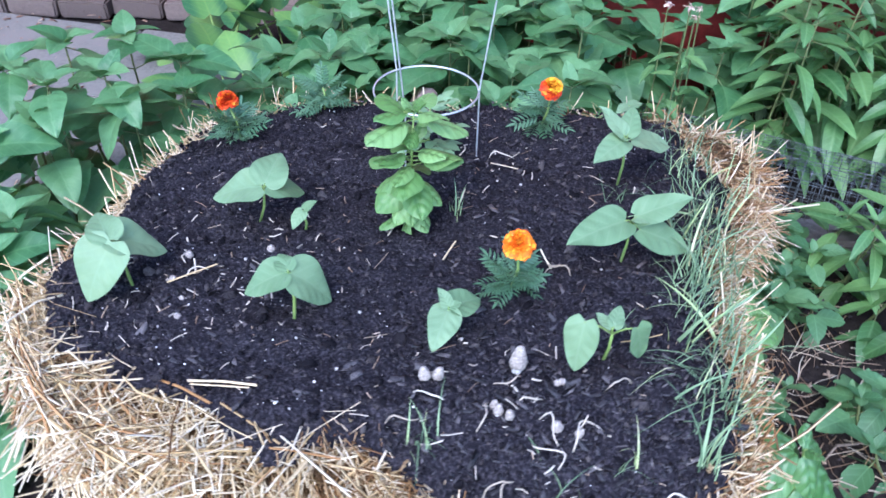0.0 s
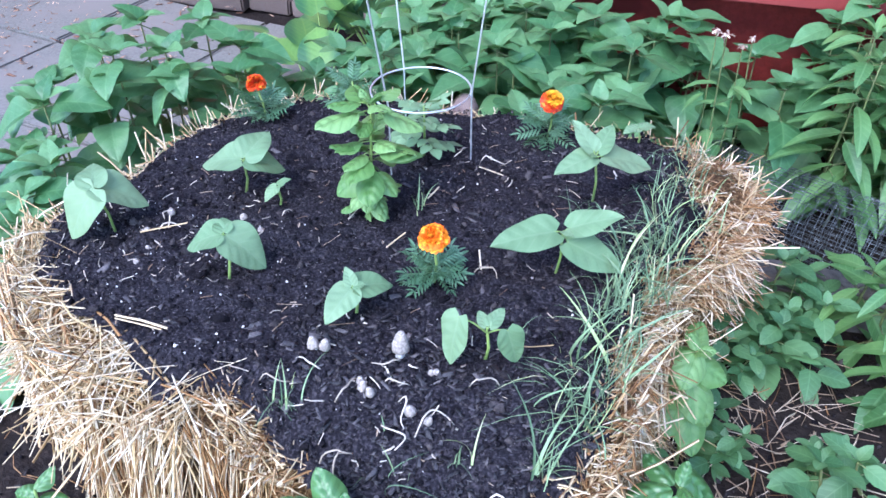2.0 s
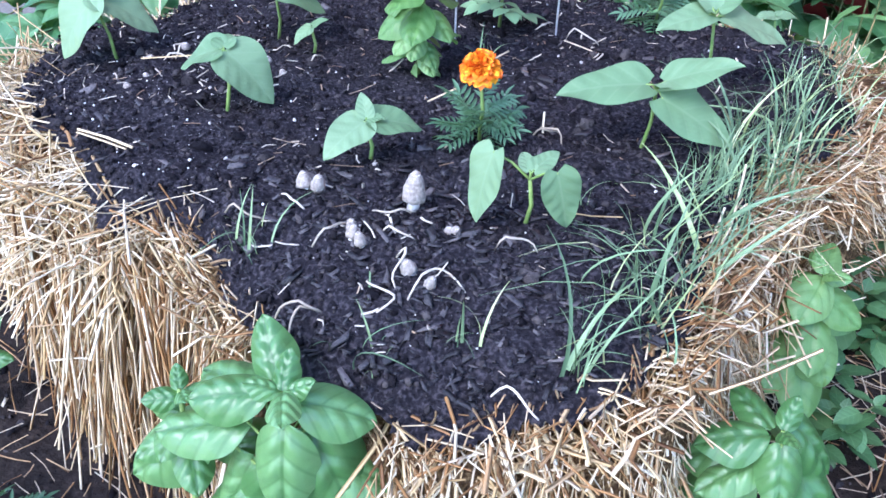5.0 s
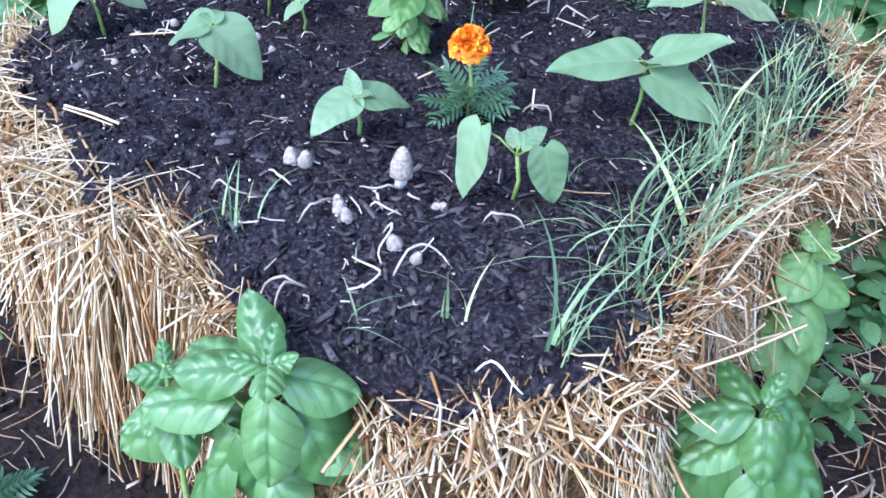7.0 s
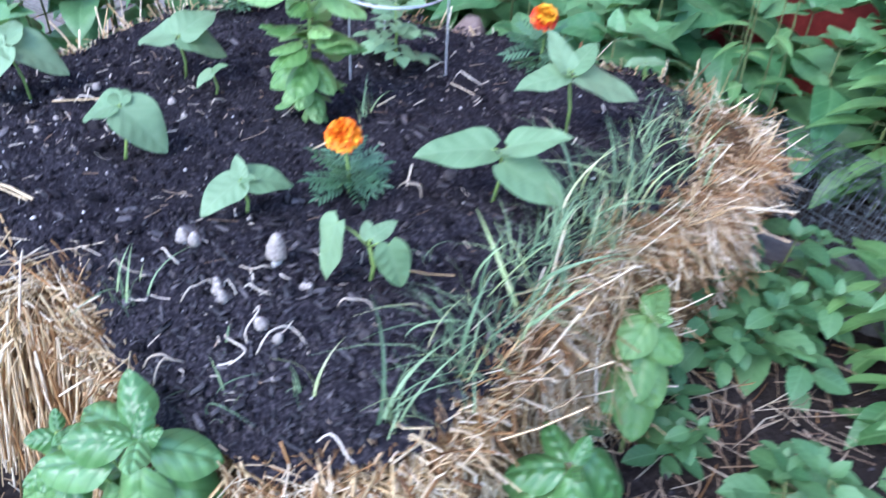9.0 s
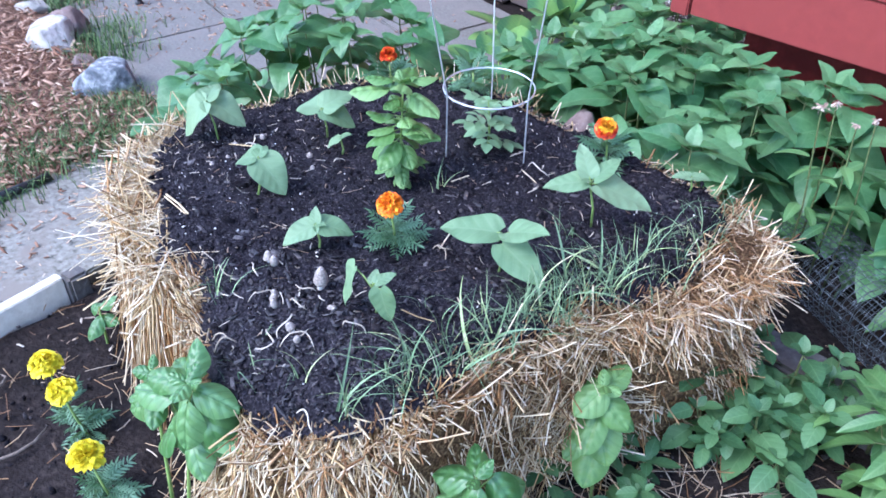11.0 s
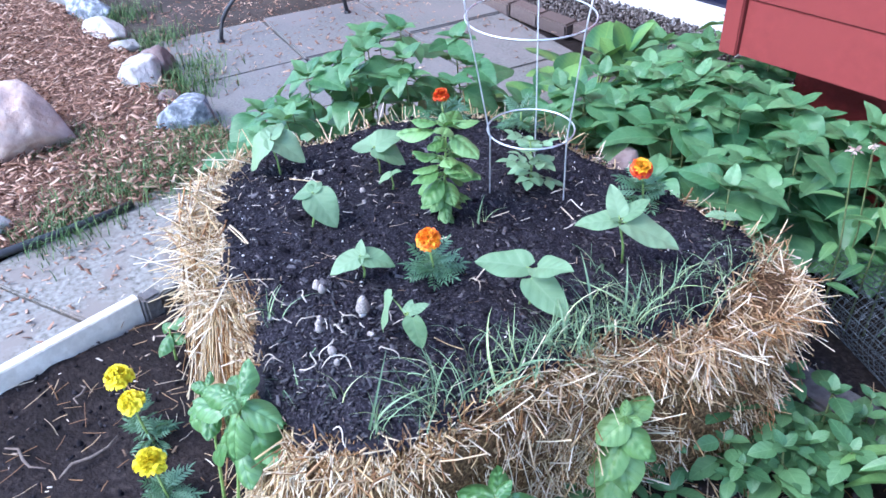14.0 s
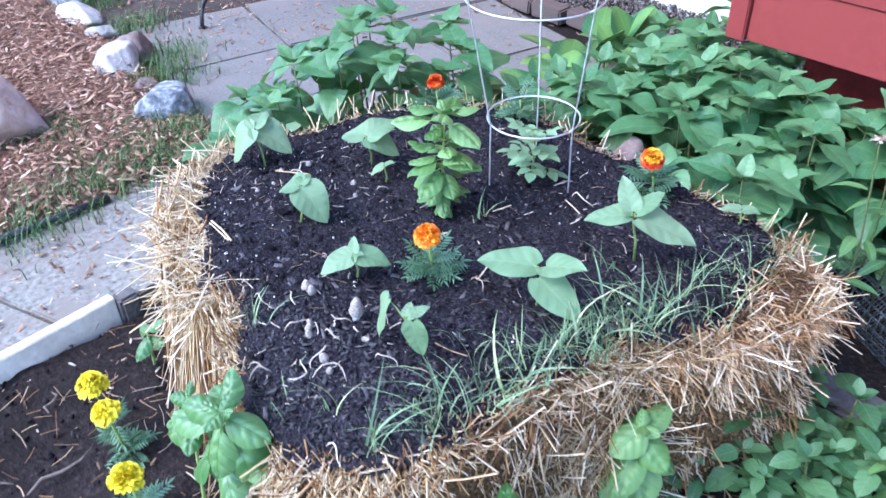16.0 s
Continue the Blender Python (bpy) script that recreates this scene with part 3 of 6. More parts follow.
def build_gravel():
    edge = empty("brick_edging", pose(0, 0, 0), "row of brown bricks holding back the gravel", "edging", kind="structure")
    brick = box(-0.10, 0.10, -0.045, 0.045, -0.03, 0.045, 0.008)
    me = bpy.data.meshes.new("brick")
    brick.to_mesh(me)
    brick.free()
    me.materials.append(M_BRICK)
    for k in range(12):
        part("brick", me, None, edge, m=pose(-2.6 + k * 0.212, 2.16 + rng.normal(0, 0.006), 0.02, rng.normal(0, 2), rng.normal(0, 2), rng.normal(0, 3)))
    n = 9000
    at = np.stack([rng.uniform(-2.7, 0.0, n), rng.uniform(2.22, 2.64, n), rng.uniform(0.0, 0.03, n)], 1)
    v, f = scatter(*ico(1), at, rng.uniform(0.004, 0.011, n), rng, (1, 0.8, 0.6))
    tagged(part("gravel", big_mesh("gravel", v, f, M_GRAVEL)), "grey and brown gravel along the house", "gravel", kind="stuff")


build_gravel()


def build_mulch():
    xs, ys = np.arange(-4.6, -1.17, 0.04), np.arange(-3.0, 0.5, 0.04)
    gx, gy = np.meshgrid(xs, ys)
    edge = np.minimum(-1.2 - gx, 0.40 - gy - 0.10 * (gx + 1.6))
    z = 0.015 + 0.03 * np.clip(edge / 0.25, -1, 1)
    z += np.array([[0.014 * plan_noise(x, y, 6) + 0.01 * plan_noise(x, y, 22) for x in xs] for y in ys])
    nx, ny = len(xs), len(ys)
    a = (np.arange(ny - 1)[:, None] * nx + np.arange(nx - 1)[None]).ravel()
    verts = np.stack([gx, gy, z], -1).reshape(-1, 3)
    tagged(part("mulch_bed", big_mesh("mulch_bed", verts, np.stack([a, a + 1, a + nx + 1, a + nx], 1), M_MULCH, True)), "bed of reddish brown bark mulch", "mulch", kind="structure")
    n = 26000
    x, y = rng.uniform(-4.3, -1.2, n), rng.uniform(-1.9, 0.42, n)
    e = np.minimum(-1.2 - x, 0.38 - y - 0.10 * (x + 1.6))
    keep = e > rng.uniform(-0.05, 0.05, n)
    x, y, e = x[keep], y[keep], e[keep]
    at = np.stack([x, y, 0.018 + 0.03 * np.clip(e / 0.25, -1, 1) + rng.uniform(0.0, 0.028, len(x))], 1)
    v, f = scatter(CHIP_V, CHIP_F, at, rng.uniform(0.006, 0.024, len(x)) * rng.uniform(0.4, 1.3, len(x)), rng, (1, 0.62, 0.7), 0.3, True)
    tagged(part("mulch_chips", big_mesh("mulch_chips", v, f, M_CHIP)), "loose wood and bark chips", "mulch", kind="stuff")
    n = 1900
    at = np.stack([rng.uniform(-3.3, -0.75, n), rng.uniform(0.36, 1.9, n), rng.uniform(0.02, 0.026, n)], 1)
    at = at[rng.uniform(0, 1, n) < np.clip((-1.6 - at[:, 0]) / 1.2 + 0.12, 0.05, 1)]
    at = np.r_[at, np.stack([rng.triangular(-1.13, -1.1, -0.68, 420), rng.uniform(-1.6, 0.1, 420), rng.uniform(0.02, 0.026, 420)], 1)]
    v, f = scatter(CHIP_V, CHIP_F, at, rng.uniform(0.004, 0.014, len(at)), rng, (1, 0.8, 0.6), 0.3, True)
    tagged(part("litter", big_mesh("litter", v, f, M_CHIP)), "scattered chips and dry leaf bits on the slabs", "litter", kind="stuff")


build_mulch()


def build_far_earth():
    xs, ys = np.arange(-6.0, -2.3, 0.05), np.arange(0.46, 2.8, 0.05)
    gx, gy = np.meshgrid(xs, ys)
    z = 0.012 + np.array([[0.012 * plan_noise(x, y, 5, 8) + 0.008 * plan_noise(x, y, 21, 9) for x in xs] for y in ys]) - 0.06 * np.clip((gx + 2.62) / 0.2, 0, 1)
    nx, ny = len(xs), len(ys)
    a = (np.arange(ny - 1)[:, None] * nx + np.arange(nx - 1)[None]).ravel()
    me = big_mesh("earth_patch", np.stack([gx, gy, z], -1).reshape(-1, 3), np.stack([a, a + 1, a + nx + 1, a + nx], 1), M_DUST, True)
    tagged(part("earth_patch", me), "trodden brown earth beyond the slabs", "ground", kind="structure")


build_far_earth()


def put_stone(x, y, z, size, material, seed, turn, label):
    tagged(part("rock", stone("rock", size, material, seed), m=pose(x, y, z, 0, 0, turn)), label, "rock", "rocks along the mulch")


put_stone(-1.95, -0.28, 0.07, (0.25, 0.21, 0.19), M_ROCKP, 2.0, 20, "large rounded pinkish boulder lying in bark mulch")
put_stone(-2.20, 0.335, 0.04, (0.17, 0.11, 0.11), M_ROCKW, 5.0, -18, "white jagged stone edging the mulch")
put_stone(-2.29, 0.44, 0.04, (0.13, 0.09, 0.09), M_ROCKD, 7.0, 30, "brownish grey stone edging the mulch")
put_stone(-1.65, 0.295, 0.04, (0.14, 0.13, 0.15), M_ROCKG, 9.0, 50, "blue grey stone with pale veins beside the slabs")
put_stone(-1.93, 0.33, 0.02, (0.12, 0.07, 0.04), M_ROCKD, 11.0, -30, "flat tan stone edging the mulch")
put_stone(-2.92, 0.45, 0.03, (0.19, 0.09, 0.07), M_ROCKW, 12.0, 10, "pale flat stone edging the mulch")
put_stone(-3.29, 0.52, 0.04, (0.18, 0.12, 0.10), M_ROCKG, 14.0, 10, "grey flat stone edging the mulch")
put_stone(-3.60, 0.49, 0.04, (0.17, 0.10, 0.09), M_ROCKW, 16.0, 30, "white stone edging the mulch")
put_stone(-2.62, 0.455, 0.03, (0.09, 0.06, 0.05), M_ROCKW, 15.0, 60, "small pale stone edging the mulch")
put_stone(-1.36, -0.56, 0.05, (0.07, 0.06, 0.05), M_ROCKW, 17.0, 10, "small white stone beside the black edging")
put_stone(0.055, 0.895, 0.17, (0.085, 0.07, 0.22), M_ROCKD, 21.0, 10, "upright reddish grey stone behind the straw bed")


def build_edging_pipe():
    pts = [(-1.22 - 0.03 * math.sin(k * 0.5), -1.9 + 0.16 * k, 0.035 + 0.004 * math.sin(k)) for k in range(12)]
    tagged(part("edging_pipe", tube("edging_pipe", pts, 0.014, M_BLACK, 10)), "black plastic edging pipe between slab and mulch", "edging")


build_edging_pipe()


# ---- the straw bales and their soil ----
def build_bales():
    """Three bales side by side; each a packed core and the straws that stand out of it."""
    outer = np.array(OUT)
    cuts = ((-9, -0.03), (-0.03, 0.44), (0.44, 9))
    labels = ("pale straw bale with long loose straws hanging down", "pale straw bale showing cut straw ends", "weathered brown straw bale with a bristling end")
    for (lo, hi), label in zip(cuts, labels):
        bale = empty("straw_bale", pose(0, 0, 0), label, "straw bale", "straw bales of the bed")
        bm = bmesh.new()
        ring = [Vector((x, y, 0)) for x, y in outer]
        face = bm.faces.new([bm.verts.new(p) for p in ring])
        for value, keep_above in ((lo, True), (hi, False)):
            if abs(value) < 5:
                bmesh.ops.bisect_plane(bm, geom=bm.verts[:] + bm.edges[:] + bm.faces[:], plane_co=(value, 0, 0), plane_no=(1, 0, 0), clear_inner=keep_above, clear_outer=not keep_above)
        bm.faces.ensure_lookup_table()
        loop = [v.co.copy() for v in bm.faces[0].verts]
        bm.free()
        fine = []
        for p, q in zip(loop, loop[1:] + loop[:1]):
            n = max(1, int((q - p).length / 0.025))
            fine += [p.lerp(q, k / n) for k in range(n)]
        mid = sum(fine, Vector()) / len(fine)
        verts, faces, layers = [], [], 12
        for k in range(layers + 1):
            s = k / layers
            for p in fine:
                edge = (p - mid).normalized()
                top = soil_level(p.x, p.y) - 0.032
                out = side_shift(p.x, p.y, s) + 0.015 * math.sin(math.pi * s) - 0.03 * s ** 6
                inner = lo + 0.02 > p.x or p.x > hi - 0.02
                q = p if inner else p + edge * (out - 0.012)
                verts.append((q.x, q.y, top * s))
        n = len(fine)
        for k in range(layers):
            for i in range(n):
                j = (i + 1) % n
                faces.append((k * n + i, k * n + j, (k + 1) * n + j, (k + 1) * n + i))
        verts.append((mid.x, mid.y, soil_level(mid.x, mid.y) - 0.06))
        for i in range(n):
            faces.append((layers * n + i, layers * n + (i + 1) % n, len(verts) - 1))
        # gap shade is in the core's colour, seen between the loose straws
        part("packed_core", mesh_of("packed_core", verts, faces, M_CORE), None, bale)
        BALES.append((lo, hi, bale))


BALES = []
build_bales()


def bale_of(x):
    return next(k for k, (lo, hi, _) in enumerate(BALES) if lo <= x < hi)


def build_straws():
    """Straws of three sorts: hanging or pointing out of the sides, lying on the rim, and standing up along it."""
    sets = {}

    def add(start, way, length, radius, bend, dark):
        tip = start + way / np.linalg.norm(way, axis=1, keepdims=True) * length[:, None]
        free = ~((start[:, 1] > 0.60) & (start[:, 0] > 0.0) & (start[:, 0] < 0.64) & (rng.uniform(0, 1, len(start)) < 0.75))
        for cx, cy, r, low in ((0.243, -0.482, 0.115, 0.20), (0.152, -0.487, 0.06, 0.27), (0.70, -0.215, 0.05, 0.16), (0.725, 0.095, 0.04, 0.16)):
            for q in (tip, start * 0.3 + tip * 0.7):
                free &= (np.hypot(q[:, 0] - cx, q[:, 1] - cy) > r) | (q[:, 2] < low)
        start, way, length, radius, bend, dark = (v[free] for v in (start, way, length, radius, bend, dark))
        for k in range(3):
            for d in (False, True):
                pick = (np.array([bale_of(x) for x in start[:, 0]]) == k) & (dark == d)
                if pick.any():
                    sets.setdefault((k, d), []).append(strands(start[pick], way[pick], length[pick], radius[pick], bend[pick], rng))

    # the sides; straws of one clump lean alike
    n = 36000
    where = spread(OUT, n, rng)
    p, nrm, tan = along(OUT, where)
    up = rng.beta(1.6, 0.95, n)
    clump = rng.normal(size=(100, 4, 2))[(where * 5).astype(int) % 100, (up * 3.99).astype(int)]
    top = soil_level(p[:, 0], p[:, 1]) - 0.02
    z = up * top
    x, y = p.T
    end, right = x > 0.70, (x > 0.57) & (y > -0.15)
    hang, left = (x < 0.16) & (x > -0.24) & (y < 0), (x < -0.02)
    back = (y > 0.6) & ~end | (x < -0.3) & (y > 0.05)
    kinds = [back, end, right, hang, left]
    pick_of = lambda *v: np.select(kinds, v[:-1], v[-1])
    out = pick_of(0.6, 1.0, 0.34, 0.22, 0.48, 0.45)
    side = rng.normal(0, 1, n) * pick_of(0.6, 0.55, 1.1, 0.22, 1.0, 0.32) + clump[..., 0] * pick_of(0.3, 0.2, 0.4, 0.15, 0.55, 0.22)
    drop = rng.normal(0, 1, n) * pick_of(0.5, 0.4, 0.7, 0.45, 0.6, 0.35) + pick_of(-0.6, -0.15, -0.55, -1.9, -0.6, -1.5) + clump[..., 1] * pick_of(0.2, 0.15, 0.3, 0.3, 0.5, 0.25)
    way = np.c_[nrm * out[:, None] + tan * side[:, None], drop]
    length = rng.uniform(0, 1, n) ** 1.3 * pick_of(0.05, 0.065, 0.095, 0.20, 0.16, 0.085) + pick_of(0.02, 0.02, 0.025, 0.07, 0.04, 0.03)
    length = np.minimum(length, np.where(drop < -0.6, z * 0.95 + 0.02, 9)) * np.where(left & (up < 0.4), 0.5, 1)
    deep = rng.uniform(0.0, 0.035, n) + 0.012 * clump[..., 0].clip(-1, 1)
    start = np.c_[p - nrm * (deep + 0.02 * up ** 6 - 0.03 * (1 - up) * (~right & ~left & ~hang) + 0.04 * (1 - up) * (left | hang))[:, None], z]
    start -= way / np.linalg.norm(way, axis=1, keepdims=True) * (0.12 * length)[:, None] * (up > 0.5)[:, None]
    bend = np.c_[rng.normal(0, 0.17, (n, 2)), rng.normal(-0.10, 0.15, n)]
    dark = rng.uniform(0, 1, n) < pick_of(0.3, 0.70, 0.75, 0.60, 0.38, 0.25) + 0.45 * (up > 0.86) + 0.12 * clump[..., 1]
    shift = np.array([side_shift(a, b, s) for a, b, s in zip(x, y, up)])
    start[:, :2] += nrm * shift[:, None]
    facing = end & (nrm[:, 0] < 0.75)
    length = length * np.where(end & (up < 0.8), 0.55, 1) * np.where(left & ~back, 0.85, 1) * np.where(facing, 0.75, 1) * np.clip(1 + 10 * shift, 0.8, 1.3)
    dark |= (facing & (rng.uniform(0, 1, n) < 0.3))
    dark &= length < 0.09
    gaps = np.clip(0.78 + 0.5 * clump[..., 1], 0.25, 1)
    keep = rng.uniform(0, 1, n) < pick_of(1.0, 0.9, 1.0, 0.55, 0.42, 1.0) * np.clip(0.9 + 12 * shift, 0.7, 1) * np.where(back | end, 1, np.where(right, 0.7 + 0.3 * gaps, gaps))
    radius = (0.0005 + rng.gamma(1.8, 0.00036, n)).clip(0.0005, 0.0026)
    add(start[keep], way[keep], np.maximum(length, 0.02)[keep], (radius * np.where(left & ~back, 1.35, 1))[keep], bend[keep], dark[keep])
    # long strands: hanging in combed clumps at the front corner, jumbled sideways over the left side
    n = 4200
    s = spread(OUT, n, rng)
    p, nrm, tan = along(OUT, s)
    x, y = p.T
    hang, left = (x < 0.10) & (x > -0.27) & (y < 0), (x <= -0.27) & (y < 0.02)
    group = rng.normal(size=(60, 3))[(s * 3).astype(int) % 60]
    up = np.where(hang, rng.beta(6, 1.2, n), rng.uniform(0.45, 1.0, n))
    z = up * (soil_level(x, y) - 0.015)
    flip = np.where(rng.uniform(0, 1, n) < 0.5, -1.0, 1.0)
    way = np.where(hang[:, None], np.c_[nrm * 0.16 + tan * (0.22 * group[:, :1] + rng.normal(0, 0.12, (n, 1))), np.full(n, -1.0)],
                   np.c_[nrm * rng.uniform(0.02, 0.25, (n, 1)) + tan * flip[:, None], rng.normal(-0.25, 0.4, n) + 0.3 * group[:, 1]])
    length = np.where(hang, np.minimum(rng.uniform(0.14, 0.32, n), z), rng.uniform(0.08, 0.19, n))
    start = np.c_[p + nrm * (rng.uniform(-0.015, 0.025, n) + 0.012 * group[:, 2])[:, None], z] - way * (length * np.where(hang, 0.05, 0.45))[:, None]
    start[:, 2] = np.minimum(start[:, 2], soil_level(x, y) + 0.02)
    ends = start + way * length[:, None]
    keep = (hang | left) & (inside(start[:, 0], start[:, 1], RIM) < 0.03) & (inside(ends[:, 0], ends[:, 1], RIM) < 0.03)
    bend = np.c_[rng.normal(0, 0.07, (n, 2)), rng.normal(-0.12, 0.08, n)]
    add(start[keep], way[keep], length[keep], rng.uniform(0.0012, 0.0030, n)[keep], bend[keep], (rng.uniform(0, 1, n) < np.where(hang, 0.66, 0.36) + 0.2 * group[:, 0])[keep])
    # short rusty stubs at the soil line
    n = 1500
    s = spread(RIM, n, rng)
    p, nrm, tan = along(RIM, s)
    ok = (p[:, 0] > 0.15) & (p[:, 1] < 0.62) | (p[:, 1] < -0.2) & (p[:, 0] > -0.1)
    p, nrm, tan = p[ok], nrm[ok], tan[ok]
    n = len(p)
    at = p + nrm * rng.uniform(-0.01, 0.045, n)[:, None]
    start = np.c_[at, soil_level(at[:, 0], at[:, 1]) - 0.035]
    way = np.c_[nrm * rng.normal(0.35, 0.3, n)[:, None] + tan * rng.normal(0, 0.35, n)[:, None], np.ones(n)]
    add(start, way, rng.uniform(0.02, 0.055, n), rng.uniform(0.0010, 0.0022, n), rng.normal(0, 0.1, (n, 3)), rng.uniform(0, 1, n) < 0.95)
    # the rim
    n = 4400
    s = spread(OUT, n, rng)
    p, nrm, tan = along(RIM, s)
    q, _, _ = along(OUT, s)
    f = rng.uniform(-0.25, 1.0, n)[:, None]
    at = p * (1 - f) + q * f
    start = np.c_[at, soil_level(at[:, 0], at[:, 1]) - 0.02 - 0.03 * np.clip(f[:, 0], 0, 1) + rng.uniform(-0.012, 0.010, n)]
    turn = rng.normal(0, 0.9, n)
    way = np.c_[nrm * np.cos(turn)[:, None] + tan * np.sin(turn)[:, None], rng.normal(-0.15, 0.28, n)]
    left, back = at[:, 0] < -0.02, (at[:, 1] > 0.6) | (at[:, 0] < -0.3) & (at[:, 1] > 0.05)
    length = np.where(back, rng.uniform(0.02, 0.07, n), np.where(left, rng.uniform(0.05, 0.2, n), rng.uniform(0.025, 0.08, n)))
    dark = rng.uniform(0, 1, n) < np.where(at[:, 0] > 0.5, 0.6, np.where(left, 0.15, 0.45))
    start -= way * (length * 0.35)[:, None] * np.array([1, 1, 0])
    add(start, way, length, (0.0006 + rng.gamma(2.0, 0.00045, n)).clip(0.0006, 0.003), np.c_[rng.normal(0, 0.16, (n, 2)), rng.normal(-0.1, 0.1, n)], dark)
    # stubble and stray ends that stand up
    n = 420
    p, nrm, tan = along(OUT, spread(OUT, n, rng))
    start = np.c_[p - nrm * rng.uniform(0, 0.05, n)[:, None], soil_level(p[:, 0], p[:, 1]) - 0.05]
    way = np.c_[nrm * rng.uniform(0, 0.9, n)[:, None] + tan * rng.normal(0, 0.5, n)[:, None], rng.uniform(0.3, 1.2, n)]
    add(start, way, rng.uniform(0.03, 0.10, n), rng.uniform(0.0011, 0.0024, n), rng.normal(0, 0.08, (n, 3)), rng.uniform(0, 1, n) < 0.2)
    # flat dry leaf sheaths among the straws
    n = 420
    p, nrm, tan = along(OUT, spread(OUT, n, rng))
    up = rng.beta(2.0, 0.9, n)
    z = up * (soil_level(p[:, 0], p[:, 1]) - 0.02)
    start = np.c_[p - nrm * rng.uniform(-0.02, 0.03, n)[:, None], z]
    way = np.c_[nrm * 0.6 + tan * rng.normal(0, 0.8, n)[:, None], rng.normal(-0.7, 0.7, n)]
    add(start, way, np.minimum(rng.uniform(0.03, 0.09, n), z + 0.02), rng.uniform(0.0014, 0.0030, n), rng.normal(0, 0.22, (n, 3)), rng.uniform(0, 1, n) < np.where(p[:, 0] > 0.5, 0.85, 0.3))
    for (k, d), pieces in sets.items():
        base, verts, faces = 0, [], []
        for v, f in pieces:
            verts.append(v)
            faces.append(f + base)
            base += len(v)
        me = big_mesh("loose_straw", np.concatenate(verts), np.concatenate(faces), M_STRAW_DARK if d else M_STRAW)
        tagged(part("loose_straw", me, None, BALES[k][2], "brown weathered straws" if d else "pale dry straws"), kind="stuff")


build_straws()


def soil_height(x, y):
    z = soil_level(x, y)
    z += 0.012 * plan_noise(x, y, 5.5, 1) + 0.009 * plan_noise(x, y, 14, 2) + 0.006 * plan_noise(x, y, 38, 3)
    return z


def build_soil():
    step = 0.0065
    xs, ys = np.arange(-0.64, 0.8, step), np.arange(-0.56, 0.86, step)
    gx, gy = np.meshgrid(xs, ys)
    d = inside(gx, gy, RIM) + np.array([[(0.018 * plan_noise(x, y, 16, 7) + 0.022 * plan_noise(x, y, 7, 8)) for x in xs] for y in ys])
    z = np.array([[soil_height(x, y) + 0.005 * plan_noise(x, y, 90, 4) + 0.003 * plan_noise(x, y, 170, 5) for x in xs] for y in ys])
    z -= np.clip(0.05 - d, 0, 1) ** 2 * 5
    nx, ny = len(xs), len(ys)
    a = (np.arange(ny - 1)[:, None] * nx + np.arange(nx - 1)[None]).ravel()
    a = a[(d.ravel()[a] > -0.018)]
    verts = np.stack([gx, gy, z], -1).reshape(-1, 3)
    faces = np.stack([a, a + 1, a + nx + 1, a + nx], 1)
    used, back = np.unique(faces, return_inverse=True)
    tagged(part("soil_mound", big_mesh("soil_mound", verts[used], back.reshape(-1, 4), M_SOIL, True)), "black crumbly potting soil heaped on the bales", "soil")

    def spots(n, bias=None, margin=-0.005):
        x, y = rng.uniform(-0.57, 0.72, n), rng.uniform(-0.5, 0.76, n)
        ok = inside(x, y, RIM) > margin
        if bias is not None:
            ok &= rng.uniform(0, 1, n) < bias(x, y)
        x, y = x[ok], y[ok]
        return np.array([(a, b, soil_height(a, b)) for a, b in zip(x, y)])

    at = spots(19000)
    v, f = scatter(*ico(1), at, rng.gamma(2.0, 0.0012, len(at)).clip(0.0009, 0.009), rng, (1, 0.8, 0.6), 0.45)
    tagged(part("soil_crumbs", big_mesh("soil_crumbs", v, f, M_CLOD)), "small dark soil crumbs", "soil", kind="stuff")
    at = spots(150)
    v, f = scatter(*ico(2), at, rng.uniform(0.005, 0.014, len(at)), rng, (1, 0.8, 0.5), 0.35)
    tagged(part("soil_lumps", big_mesh("soil_lumps", v, f, M_CLOD, True)), "larger dark lumps of soil", "soil", kind="stuff")
    at = spots(15000, lambda x, y: np.clip(0.13 + 1.2 * np.exp(-((x - 0.35) ** 2 + (y + 0.32) ** 2) / 0.05), 0, 1))
    at[:, 2] += 0.002
    v, f = scatter(CHIP_V, CHIP_F, at, rng.gamma(2.5, 0.0018, len(at)).clip(0.0015, 0.012), rng, (1, 0.9, 1.2), 0.6, True)
    tagged(part("bark_bits", big_mesh("bark_bits", v, f, M_BARK)), "dark bark and wood bits in the soil", "bark", kind="stuff")
    at = spots(2600, lambda x, y: np.clip(0.18 + 0.9 * np.exp(-((x + 0.2) ** 2 + (y + 0.08) ** 2) / 0.04), 0, 1), 0.01)
    v, f = scatter(*ico(1), at + np.array([0, 0, 0.002]), rng.gamma(1.6, 0.0006, len(at)).clip(0.0006, 0.0034), rng, (1, 1, 0.8), 0.25)
    tagged(part("perlite_grains", big_mesh("perlite_grains", v, f, M_PERLITE)), "white perlite grains in the soil", "perlite", kind="stuff")
    at = spots(300)
    n = len(at)
    ang = rng.uniform(0, 6.283, n)
    v, f = strands(at + np.array([0, 0, 0.004]), np.c_[np.cos(ang), np.sin(ang), rng.normal(0.03, 0.16, n)], rng.gamma(2, 0.009, n).clip(0.006, 0.05), rng.uniform(0.0006, 0.0015, n), rng.normal(0, 0.15, (n, 3)), rng)
    tagged(part("straw_bits", big_mesh("straw_bits", v, f, M_DRYBIT)), "short brown straw bits on the soil", "straw", kind="stuff")
